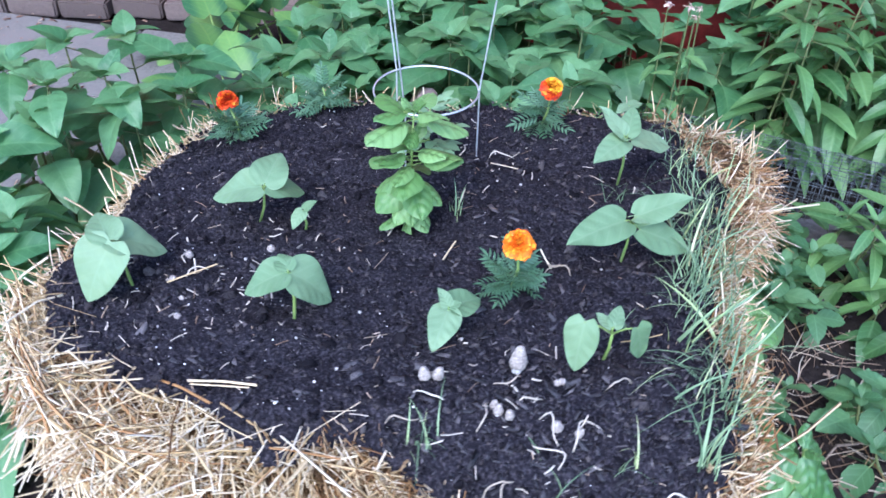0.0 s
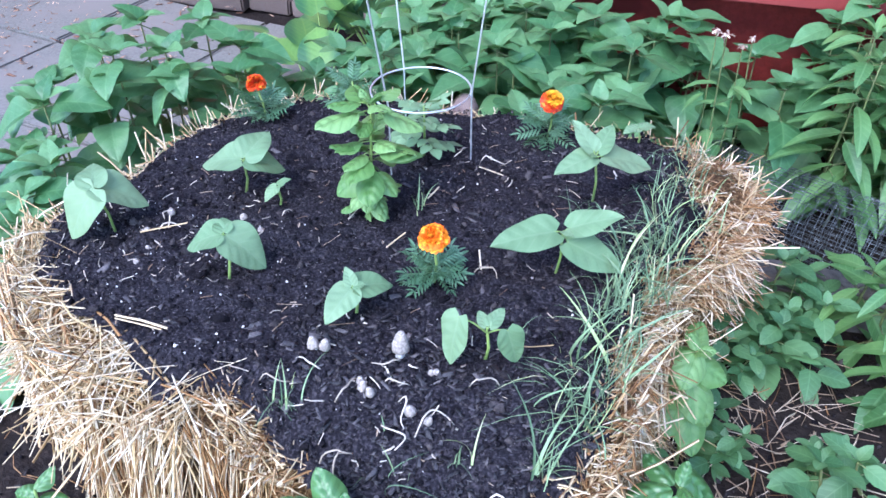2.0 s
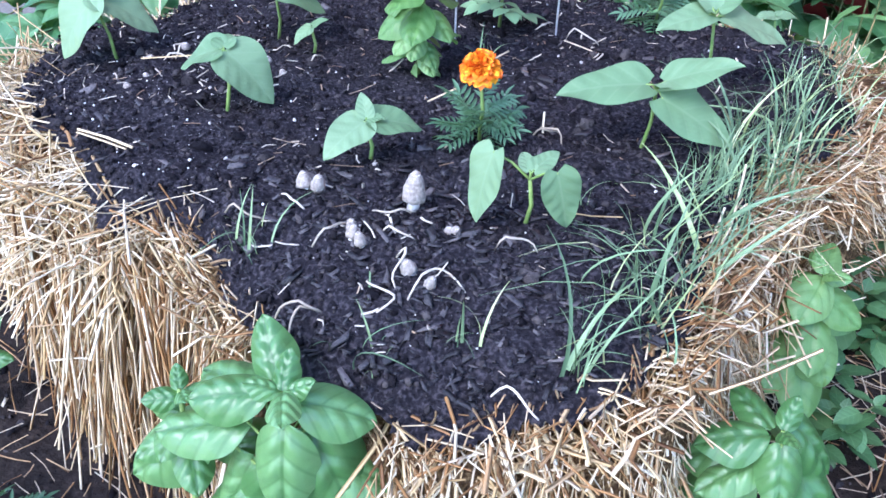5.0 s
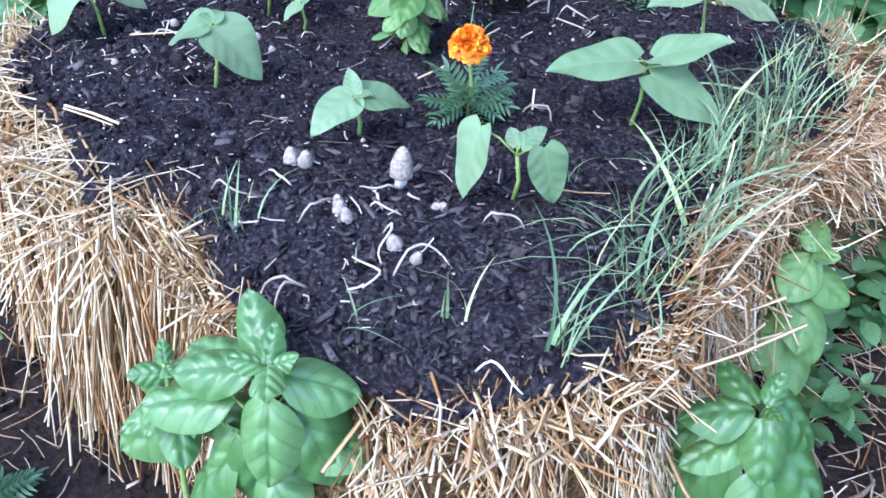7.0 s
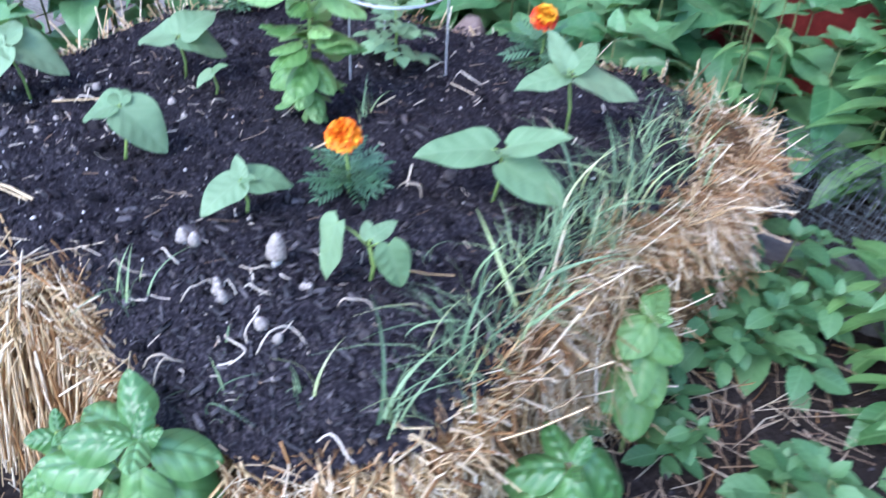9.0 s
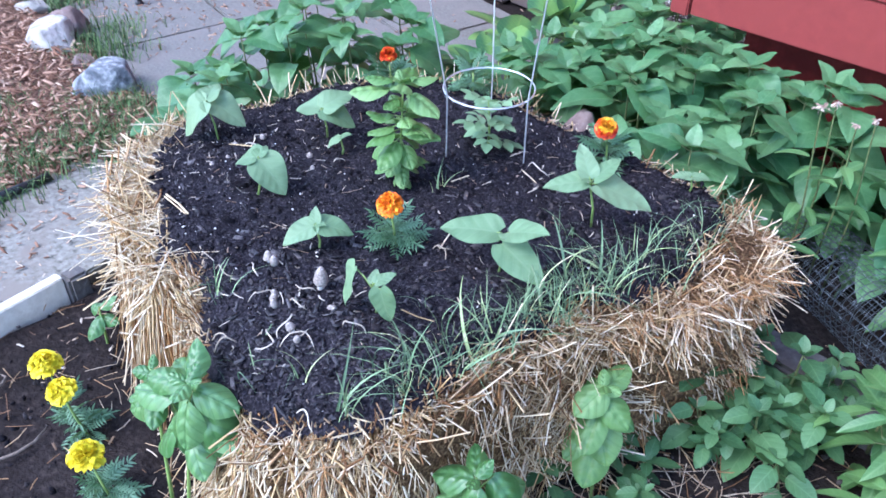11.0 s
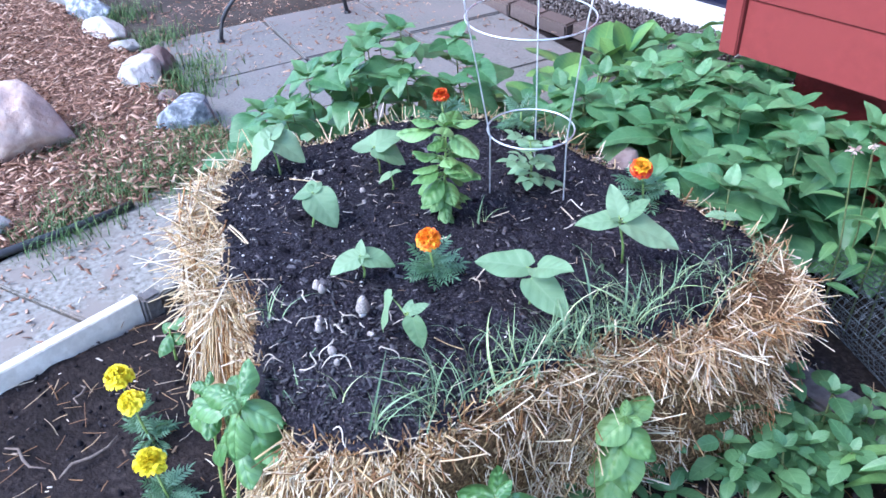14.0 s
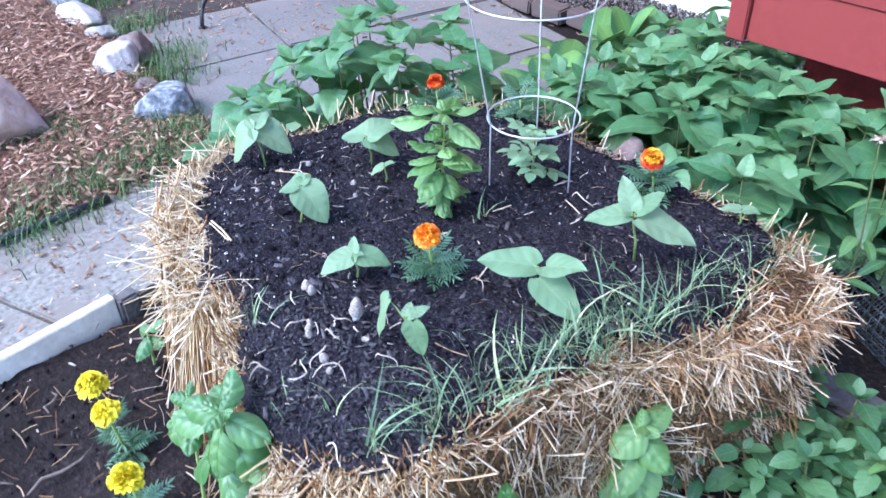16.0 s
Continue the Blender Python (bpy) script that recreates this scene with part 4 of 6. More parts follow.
    at = spots(2600, lambda x, y: np.clip(0.02 + 0.5 * np.exp(-((x + 0.27) ** 2 + (y - 0.06) ** 2) / 0.02) + 0.5 * np.exp(-((x - 0.25) ** 2 + (y + 0.25) ** 2) / 0.015) + 0.25 * np.exp(-((x - 0.2) ** 2 + (y - 0.5) ** 2) / 0.02), 0, 1), 0.02)
    n = len(at)
    ang = rng.uniform(0, 6.283, n)
    v, f = strands(at + np.array([0, 0, 0.004]), np.c_[np.cos(ang), np.sin(ang), rng.normal(0.1, 0.2, n)], rng.uniform(0.005, 0.022, n), rng.uniform(0.0009, 0.0022, n), rng.normal(0, 0.5, (n, 3)), rng)
    tagged(part("shrivelled_bits", big_mesh("shrivelled_bits", v, f, M_DRY)), "pale shrivelled bits strewn on the soil", "litter", kind="stuff")
    lying = ((-0.235, -0.205, 2, 0.11, 0.0030), (-0.23, -0.212, -4, 0.09, 0.0022), (0.14, 0.10, 70, 0.05, 0.0022), (0.3, 0.42, 160, 0.06, 0.002), (-0.33, 0.02, 35, 0.085, 0.002), (0.33, 0.07, 110, 0.05, 0.002), (0.17, 0.27, 75, 0.05, 0.0022), (0.42, -0.12, 5, 0.07, 0.0014))
    at = np.array([(a, b, soil_height(a, b)) for a, b, *_ in lying])
    n = len(at)
    ang = np.radians([row[2] for row in lying])
    v, f = strands(at + np.array([0, 0, 0.006]), np.c_[np.cos(ang), np.sin(ang), rng.uniform(0.0, 0.06, n)], np.array([row[3] for row in lying]), np.array([row[4] for row in lying]), rng.normal(0, 0.06, (n, 3)), rng)
    tagged(part("long_straws", big_mesh("long_straws", v, f, M_STRAW)), "long pale straws lying on the soil", "straw", kind="stuff")


build_soil()


# ---- plants ----
BEAN = [leaf_mesh("blade", M_BEAN, 0.64 + 0.12 * k, 0.36, 0.80, 0.16 + 0.03 * k, 0.20 + 0.06 * k, 0.07, 0.016, 20, 12, seed=k) for k in range(3)]
BASIL = [domed_leaf("blade", M_BASIL, 0.62 + 0.05 * k, 0.12 + 0.12 * k, 0.95, 3.5, k) for k in range(3)]
BASIL_PALE = [domed_leaf("blade", M_BASILPALE, 0.68 + 0.06 * k, 0.08 + 0.08 * k, 0.6, 4, k) for k in range(3)]
BROAD = [leaf_mesh("blade", M_THICKET, 0.64 + 0.06 * k, 0.48, 0.85, 0.16 + 0.06 * k, 0.20 + 0.13 * k, 0.06, 0.028, 16, 10, seed=k, teeth=0.025) for k in range(4)]
LANCE = [leaf_mesh("blade", M_LANCE, 0.30 + 0.04 * k, 0.6, 0.85, 0.3, 0.35, 0.02, 0.006, seed=k) for k in range(3)]
MINT = [leaf_mesh("blade", M_MINT, 0.68, 0.5, 0.75, 0.2, 0.2, 0.02, 0.01, 8, 4, seed=k, teeth=0.06) for k in range(3)]
HOSTA = [leaf_mesh("blade", M_HOSTA, 0.92, 0.42, 0.8, 0.12, 0.22, 0.03, 0.012, 10, 8, seed=k) for k in range(2)]
TOMATO = [compound_mesh("blade", M_TOMATO, 2, 0.5, 0.48, 0.72, droop=d) for d in (0.25, 0.45)]
FERNY = [compound_mesh("blade", M_FERNY, 6, 0.5, 0.30, 0.26, droop=d) for d in (0.15, 0.4)]
pick = random.Random(11)


def stem(parent, points, r0, r1, material, name="stem", sides=6):
    n = len(points)
    return part(name, tube(name, points, [r0 + (r1 - r0) * k / (n - 1) for k in range(n)], material, sides), None, parent)


def bean_plant(x, y, node, leaves, label, broad=1):
    """A young bean: a stem to its node, and heart-shaped leaves given by where their tips are."""
    z = soil_height(x, y) - 0.01
    plant = empty("bean_plant", pose(x, y, z), label, "bean plant", "young bean plants in the soil")
    o = Vector((x, y, z))
    top = Vector(node) - o
    stem(plant, [(0, 0, 0), (top * 0.5 + Vector((0.004, 0.003, 0))), top], 0.0030, 0.0022, M_STEM)
    for tip, roll, *more in leaves:
        b = top + (Vector(tip) - o - top) * (0.92 if broad == 2 else 1.0)
        b.z = max(b.z, soil_height(tip[0], tip[1]) + 0.012 - z)
        way = b - top
        a = Vector(more[0]) - o if more else top + way * (0.05 if broad else 0.10) + Vector((0, 0, 0.008))
        stem(plant, [top, top.lerp(a, 0.5) + Vector((0, 0, 0.003)), a + way * 0.02], 0.0016, 0.0012, M_STEM, "petiole", 5)
        facing = more[1] if more else (0.05, -0.2, 1.0)
        part("leaf", BEAN[broad], None, plant, m=leaf_pose(a, b, roll * 0.5, -11 - 3 * broad, facing))
    return plant


bean_plant(-0.395, 0.03, (-0.41, 0.022, 0.515), [((-0.340, 0.083, 0.457), 6, (-0.418, 0.032, 0.520), (0.0, -0.15, 1.0)), ((-0.452, -0.028, 0.428), 0, (-0.407, 0.022, 0.522), (-0.1, -0.75, 0.65)), ((-0.452, 0.088, 0.535), 0)], "young bean plant with broad pale green leaves", 2)
bean_plant(-0.215, 0.228, (-0.189, 0.198, 0.512), [((-0.123, 0.248, 0.475), 12), ((-0.291, 0.202, 0.487), -6), ((-0.169, 0.286, 0.540), 20)], "young bean plant with broad pale green leaves", 2)
bean_plant(-0.10, -0.062, (-0.104, -0.044, 0.518), [((-0.039, -0.027, 0.445), 20), ((-0.179, -0.057, 0.486), -8), ((-0.127, -0.004, 0.530), 0)], "young bean plant with two drooping leaves", 2)
bean_plant(0.153, -0.094, (0.151, -0.094, 0.495), [((0.128, -0.158, 0.476), -20), ((0.201, -0.044, 0.480), 15), ((0.135, -0.078, 0.529), 0), ((0.172, -0.082, 0.505), 5)], "small bean seedling with three pale leaves")
bean_plant(0.388, -0.152, (0.392, -0.160, 0.522), [((0.341, -0.182, 0.463), 22, (0.349, -0.161, 0.547), (-0.25, -0.8, 0.55)), ((0.439, -0.164, 0.476), -12, (0.424, -0.170, 0.546), (0.35, -0.8, 0.5)), ((0.408, -0.118, 0.539), 10), ((0.371, -0.130, 0.535), -5)], "bean seedling with two hanging leaves", 0)
bean_plant(0.456, 0.102, (0.462, 0.106, 0.530), [((0.349, 0.054, 0.519), -12), ((0.568, 0.097, 0.478), 12, (0.473, 0.088, 0.529), (0.1, -0.4, 1.0)), ((0.558, 0.112, 0.580), 10), ((0.490, 0.078, 0.548), 0)], "bean plant with two large flat leaves", 0)
bean_plant(0.490, 0.359, (0.487, 0.338, 0.549), [((0.419, 0.276, 0.540), -10), ((0.591, 0.407, 0.503), 8), ((0.432, 0.368, 0.608), 5), ((0.507, 0.407, 0.587), 0), ((0.478, 0.315, 0.565), 0)], "bean plant with pale leaves near the grassy edge", 0)
bean_plant(0.556, 0.640, (0.556, 0.640, 0.456), [((0.524, 0.612, 0.462), 0), ((0.590, 0.662, 0.460), 0)], "tiny bean seedling with two small leaves")
bean_plant(-0.122, 0.195, (-0.121, 0.196, 0.462), [((-0.098, 0.210, 0.482), 0), ((-0.138, 0.168, 0.448), 0)], "tiny sprout with two seed leaves")


def whorled(name, base, head, tiers, blades, label, category, group, stem_mat, r0=0.004, petiole=0.12, seed=0, crown=4, crown_size=0.4, per=2, wild=12):
    """A stem from base to head with leaf pairs turned by 90 degrees: tiers of (height 0..1, leaf length, upward tilt in degrees)."""
    own = random.Random(seed)
    b, h = Vector(base), Vector(head)
    plant = empty(name, pose(*b), label, category, group)
    side = Vector((own.uniform(-1, 1), own.uniform(-1, 1), 0)) * 0.05 * (h - b).length
    spot = lambda s: (h - b) * s + side * math.sin(math.pi * s)
    stem(plant, [spot(k / 5) for k in range(6)], r0, r0 * 0.45, stem_mat)
    turn = own.uniform(0, 360)
    for s, size, tilt in tiers:
        for k in range(per):
            a = radians(turn + 360 / per * k + own.uniform(-18, 18))
            e = radians(tilt + own.uniform(-wild, wild))
            d = Vector((math.cos(a) * math.cos(e), math.sin(a) * math.cos(e), math.sin(e)))
            L = size * own.uniform(0.82, 1.15)
            p = spot(s)
            q = p + d * L * petiole
            if petiole * L > 0.012:
                stem(plant, [p, q + d * L * 0.03], r0 * 0.4, r0 * 0.3, stem_mat, "petiole", 4)
            part("leaf", blades[own.randrange(len(blades))], None, plant, m=leaf_pose(q, q + d * L, own.uniform(-22, 22)))
        turn += 90 + own.uniform(-15, 15)
    size = tiers[-1][1] * crown_size
    for k in range(crown):
        a, e = radians(turn + 360 * k / max(crown, 1)), radians(own.uniform(25, 60))
        d = Vector((math.cos(a) * math.cos(e), math.sin(a) * math.cos(e), math.sin(e)))
        part("leaf", blades[own.randrange(len(blades))], None, plant, m=leaf_pose(spot(1), spot(1) + d * size, own.uniform(-15, 15)))
    return plant


# basil
def basil_posed(base, head, blades, leaves, label):
    """A basil with each leaf laid from its stalk end to its tip."""
    b, h = Vector(base), Vector(head)
    plant = empty("basil_plant", pose(*b), label, "basil", "basil plants round the bed")
    stem(plant, [(h - b) * (k / 4) for k in range(5)], 0.0045, 0.0025, M_STEM)
    for k, (p, q) in enumerate(leaves):
        p, q = Vector(p) - b, Vector(q) - b
        q = p + (q - p) * 0.93
        s = max(0.05, min(1.0, p.z / max(0.01, (h - b).z) - 0.06))
        if k > 3:
            stem(plant, [(h - b) * s, p + (q - p) * 0.04], 0.0018, 0.0014, M_STEM, "petiole", 5)
        part("leaf", blades[k % len(blades)], None, plant, m=leaf_pose(p, q, pick.uniform(-14, 14), -4, (0.1, -0.35, 1.0)))
    return plant


basil_posed((0.238, -0.527, 0.032), (0.280, -0.474, 0.437), BASIL, [
    ((0.280, -0.474, 0.440), (0.268, -0.439, 0.464)), ((0.280, -0.474, 0.440), (0.308, -0.517, 0.457)), ((0.278, -0.472, 0.437), (0.253, -0.489, 0.459)), ((0.280, -0.472, 0.437), (0.310, -0.462, 0.457)),
    ((0.264, -0.470, 0.427), (0.186, -0.507, 0.424)), ((0.288, -0.469, 0.427), (0.363, -0.432, 0.407)),
    ((0.263, -0.457, 0.422), (0.212, -0.410, 0.462)), ((0.283, -0.482, 0.407), (0.297, -0.527, 0.312)), ((0.296, -0.462, 0.392), (0.360, -0.487, 0.302)),
    ((0.243, -0.480, 0.387), (0.143, -0.519, 0.364)), ((0.183, -0.472, 0.347), (0.098, -0.537, 0.282)), ((0.258, -0.487, 0.342), (0.286, -0.512, 0.252)),
    ((0.243, -0.487, 0.342), (0.213, -0.517, 0.252)), ((0.233, -0.442, 0.384), (0.128, -0.427, 0.374)), ((0.280, -0.447, 0.384), (0.313, -0.357, 0.387)),
    ((0.288, -0.457, 0.352), (0.383, -0.437, 0.312)), ((0.258, -0.482, 0.312), (0.328, -0.517, 0.252)), ((0.243, -0.487, 0.312), (0.168, -0.527, 0.252)),
    ((0.233, -0.452, 0.332), (0.138, -0.457, 0.292))], "large bushy basil with glossy puckered leaves")
basil_posed((0.162, -0.517, 0.020), (0.158, -0.481, 0.390), BASIL, [
    ((0.158, -0.481, 0.388), (0.140, -0.462, 0.405)), ((0.158, -0.481, 0.388), (0.182, -0.497, 0.405)), ((0.158, -0.481, 0.380), (0.130, -0.507, 0.388)), ((0.158, -0.481, 0.380), (0.184, -0.452, 0.388)),
    ((0.158, -0.481, 0.362), (0.110, -0.487, 0.360)), ((0.158, -0.481, 0.360), (0.162, -0.533, 0.340)), ((0.159, -0.483, 0.340), (0.117, -0.527, 0.310)), ((0.159, -0.483, 0.330), (0.202, -0.527, 0.300))], "side shoot of basil with smaller leaves")
basil_posed((0.726, -0.250, 0.0), (0.706, -0.230, 0.355), BASIL, [
    ((0.706, -0.230, 0.355), (0.712, -0.195, 0.380)), ((0.706, -0.230, 0.355), (0.718, -0.260, 0.375)), ((0.696, -0.225, 0.340), (0.624, -0.256, 0.333)), ((0.698, -0.215, 0.340), (0.646, -0.170, 0.345)),
    ((0.709, -0.232, 0.342), (0.728, -0.278, 0.280)), ((0.714, -0.200, 0.345), (0.784, -0.200, 0.292)), ((0.721, -0.215, 0.310), (0.806, -0.225, 0.220)), ((0.696, -0.225, 0.280), (0.618, -0.260, 0.200)),
    ((0.721, -0.235, 0.270), (0.766, -0.280, 0.170)), ((0.696, -0.228, 0.305), (0.638, -0.272, 0.265)), ((0.696, -0.215, 0.300), (0.606, -0.225, 0.270)), ((0.711, -0.195, 0.300), (0.741, -0.120, 0.280)),
    ((0.718, -0.240, 0.230), (0.696, -0.320, 0.140)), ((0.726, -0.225, 0.250), (0.816, -0.180, 0.170))], "basil with curled glossy leaves beside the straw")
basil_posed((0.74, 0.10, 0.0), (0.724, 0.095, 0.330), BASIL_PALE, [
    ((0.724, 0.095, 0.332), (0.705, 0.120, 0.350)), ((0.724, 0.095, 0.332), (0.745, 0.070, 0.350)), ((0.725, 0.105, 0.322), (0.710, 0.030, 0.292)), ((0.724, 0.110, 0.320), (0.727, 0.185, 0.330)),
    ((0.722, 0.100, 0.312), (0.660, 0.105, 0.300)), ((0.726, 0.100, 0.300), (0.795, 0.090, 0.270)), ((0.726, 0.090, 0.270), (0.745, 0.020, 0.210)), ((0.722, 0.098, 0.250), (0.668, 0.065, 0.200)), ((0.726, 0.100, 0.240), (0.780, 0.060, 0.170)), ((0.720, 0.095, 0.220), (0.700, 0.030, 0.150)), ((0.730, 0.095, 0.200), (0.760, 0.020, 0.125)), ((0.724, 0.100, 0.300), (0.685, 0.050, 0.270)), ((0.730, 0.110, 0.270), (0.790, 0.135, 0.225)), ((0.725, 0.100, 0.325), (0.760, 0.105, 0.330))], "light green basil against the straw side")
basil_posed((-0.385, -0.375, 0.000), (-0.380, -0.370, 0.130), BASIL, [
    ((-0.380, -0.370, 0.128), (-0.360, -0.325, 0.155)), ((-0.380, -0.370, 0.120), (-0.435, -0.375, 0.110)), ((-0.380, -0.372, 0.105), (-0.365, -0.430, 0.075)), ((-0.382, -0.370, 0.100), (-0.330, -0.350, 0.095))], "small young basil between straw and board")
whorled("basil_plant", (0.075, 0.195, 0.43), (0.083, 0.211, 0.675), [(0.12, 0.040, -45), (0.19, 0.046, -40), (0.26, 0.050, -38), (0.33, 0.054, -30), (0.40, 0.058, -25), (0.46, 0.064, -18), (0.51, 0.070, -14), (0.56, 0.074, -6), (0.60, 0.074, 0), (0.64, 0.070, 6), (0.68, 0.060, 14), (0.72, 0.045, 34), (0.87, 0.040, 10), (0.94, 0.080, 4), (1.0, 0.062, 18)], BASIL_PALE, "upright basil with tiers of light green leaves", "basil", "basil plants round the bed", M_STEM, 0.004, 0.30, 12, 4, 0.5, 3, 18)


# tomato in its wire cage
def tomato():
    plant = empty("tomato_plant", pose(0.10, 0.475, 0.415), "young tomato plant with divided leaves in a wire cage", "tomato plant")
    stem(plant, [(0, 0, 0), (0.004, -0.004, 0.07), (0.006, -0.014, 0.135)], 0.0035, 0.0018, M_STEM)
    for k in range(11):
        s = 0.22 + 0.78 * k / 10
        p = Vector((0.006 * s, -0.014 * s, 0.135 * s))
        a, e = k * 2.4 + 0.6, radians(-12 + 48 * s)
        L = 0.076 - 0.016 * s
        q = p + Vector((math.cos(a) * math.cos(e), math.sin(a) * math.cos(e), math.sin(e))) * L
        part("leaf", TOMATO[k % 2], None, plant, m=leaf_pose(p, q, pick.uniform(-15, 15)))


tomato()


LEGS = (5, 250, 127)


def tomato_cage():
    cage = empty("tomato_cage", pose(0.097, 0.472, 0.42), "conical galvanised wire tomato cage pushed into the soil", "tomato cage")
    low, high = Vector((0, 0, 0.159)), Vector((-0.008, -0.004, 0.442))

    def ring(c, r, wire):
        pts = [c + Vector((r * math.cos(a), r * math.sin(a), 0)) for a in np.linspace(0, 2 * math.pi, 41)]
        part("ring", tube("ring", pts, wire, M_WIRE, 6), None, cage)

    ring(low, 0.107, 0.0021)
    ring(high, 0.150, 0.0021)
    for turn in LEGS:
        d = Vector((math.cos(radians(turn)), math.sin(radians(turn)), 0))
        pts = [d * 0.110 + Vector((0, 0, -0.08)), d * 0.110, low + d * 0.109, high + d * 0.152, high + d * 0.185 + Vector((0, 0, 0.19))]
        part("leg", tube("leg", pts, 0.0019, M_WIRE, 6), None, cage)


tomato_cage()


# marigolds
def flower_mesh(name, material, radius, seed, layers=7, inner=None):
    own = random.Random(seed)
    pieces, cores = [], []
    for layer in range(layers):
        t = layer / (layers - 1)
        count = int(17 - 9 * t)
        for k in range(count):
            a = 2 * math.pi * (k + 0.5 * (layer % 2)) / count + own.uniform(-0.15, 0.15)
            e = radians(-8 + 78 * t + own.uniform(-10, 10))
            L, w = radius * (1.0 - 0.42 * t) * own.uniform(0.85, 1.1), radius * 0.32 * own.uniform(0.8, 1.3)
            c, s, ce, se = math.cos(a), math.sin(a), math.cos(e), math.sin(e)
            rows = []
            for i, (px, h) in enumerate(((0.1, 0.35), (0.55, 0.8), (0.85, 1.1), (1.0, 0.8))):
                for w_i in (-1, -0.4, 0.4, 1):
                    lx, ly = px * L, w_i * h * w
                    lz = 0.15 * radius * math.sin(3.4 * w_i + k) * px - 0.22 * radius * px * px * (1 - t)
                    rows.append(Vector((c * (lx * ce - lz * se) - s * ly, s * (lx * ce - lz * se) + c * ly, lx * se + lz * ce + radius * 0.25 * t)))
            faces = [(i * 4 + j, i * 4 + j + 1, i * 4 + j + 5, i * 4 + j + 4) for i in range(3) for j in range(3)]
            (cores if inner and t > 0.45 else pieces).append((rows, faces))
    out = [joined(name, pieces, material)]
    if inner:
        out.append(joined(name + "_centre", cores, inner))
    return out


def marigold(base, head, petal, inner, radius, seed, spread, label, blooms=None):
    own = random.Random(seed)
    b = Vector(base)
    plant = empty("marigold", pose(*b), label, "marigold", "marigolds of the bed")
    heads = [Vector(head)] + [Vector(x) for x in (blooms or [])]
    for n, hd in enumerate(heads):
        h = hd - b
        stem(plant, [(0, 0, 0), h * 0.5 + Vector((0.006, -0.004, 0)), h - Vector((0, 0, 0.008))], 0.003, 0.0022, M_STEM)
        if petal:
            cup = part("flower_head", flower_mesh("flower_head", petal, radius * (1 if n == 0 else 0.92), seed + n, inner=inner)[0], None, plant, m=Matrix.Translation(h) @ pose(0, 0, 0, own.uniform(-5, 28), own.uniform(-12, 12), own.uniform(0, 360)))
            if inner:
                part("flower_centre", flower_mesh("flower_head", petal, radius, seed + n, inner=inner)[1], None, cup)
            part("calyx", tube("calyx", [(0, 0, -0.016), (0, 0, -0.004), (0, 0, 0.004)], [0.003, 0.006, 0.008], M_STEM, 8), None, cup)
    tall = max(0.03, (heads[0] - b).z)
    for k in range(26):
        s = own.uniform(0.15, 0.85)
        p = (heads[0] - b) * s * (0.6 if petal else 1)
        a, e = k * 2.4, radians(own.uniform(-5, 55))
        L = spread * own.uniform(0.7, 1.15)
        q = p + Vector((math.cos(a) * math.cos(e), math.sin(a) * math.cos(e), math.sin(e))) * L
        part("leaf", FERNY[k % 2], None, plant, m=leaf_pose(p, q, own.uniform(-25, 25)))
    return plant


marigold((0.256, 0.022, 0.44), (0.261, 0.003, 0.557), M_ORANGE, None, 0.026, 1, 0.062, "orange marigold in full bloom with feathery leaves")
marigold((0.352, 0.612, 0.41), (0.365, 0.569, 0.540), M_REDPET, M_GOLD, 0.026, 2, 0.065, "red and gold marigold with feathery leaves")
marigold((-0.316, 0.54, 0.40), (-0.336, 0.549, 0.500), M_REDPET, None, 0.024, 3, 0.07, "orange red marigold at the bed's far rim")
marigold((-0.15, 0.69, 0.40), (-0.15, 0.69, 0.47), None, None, 0.02, 4, 0.065, "marigold without flowers, feathery leaves only")
marigold((-0.14, -0.545, 0.0), (-0.243, -0.554, 0.17), M_YELLOW, None, 0.034, 5, 0.065, "bright yellow marigold on the dark ground", [(-0.143, -0.565, 0.17)])
marigold((0.07, -0.59, 0.0), (0.031, -0.602, 0.150), M_YELLOW, None, 0.035, 6, 0.062, "single bright yellow marigold on the dark ground")


# mushrooms and their withered stalks
def mushroom(x, y, tall, wide, lean, label):
    z = soil_height(x, y) - 0.006
    m = empty("mushroom", pose(x, y, z, lean[0], lean[1]), label, "mushroom", "mushrooms on the soil")
    part("stem", tube("stem", [(0, 0, 0), (0.001, 0, tall * 0.5), (0, 0, tall * 0.95)], [wide * 0.30, wide * 0.22, wide * 0.2], M_STIPE, 10), None, m)
    ring = [(0.0, 0.40), (0.03, 0.50), (0.2, 0.50), (0.4, 0.455), (0.6, 0.385), (0.78, 0.29), (0.91, 0.18), (0.98, 0.08), (1.0, 0.02)]
    cap_tall = tall * 0.68
    verts, faces = [], []
    for k, (h, r) in enumerate(ring):
        for j in range(16):
            a = 2 * math.pi * j / 16
            w = 1 + 0.07 * math.sin(5 * a + k) + 0.05 * math.sin(8 * a + 2 * k + 90 * x)
            verts.append((r * wide * w * math.cos(a), r * wide * w * math.sin(a), tall * 0.34 + h * cap_tall))
    for k in range(len(ring) - 1):
        for j in range(16):
            i = (j + 1) % 16
            faces.append((k * 16 + j, k * 16 + i, k * 16 + 16 + i, k * 16 + 16 + j))
    faces.append(tuple(range(16))[::-1])
    faces.append(tuple(len(verts) - 16 + j for j in range(16)))
    part("cap", mesh_of("cap", verts, faces, M_CAP), None, m)


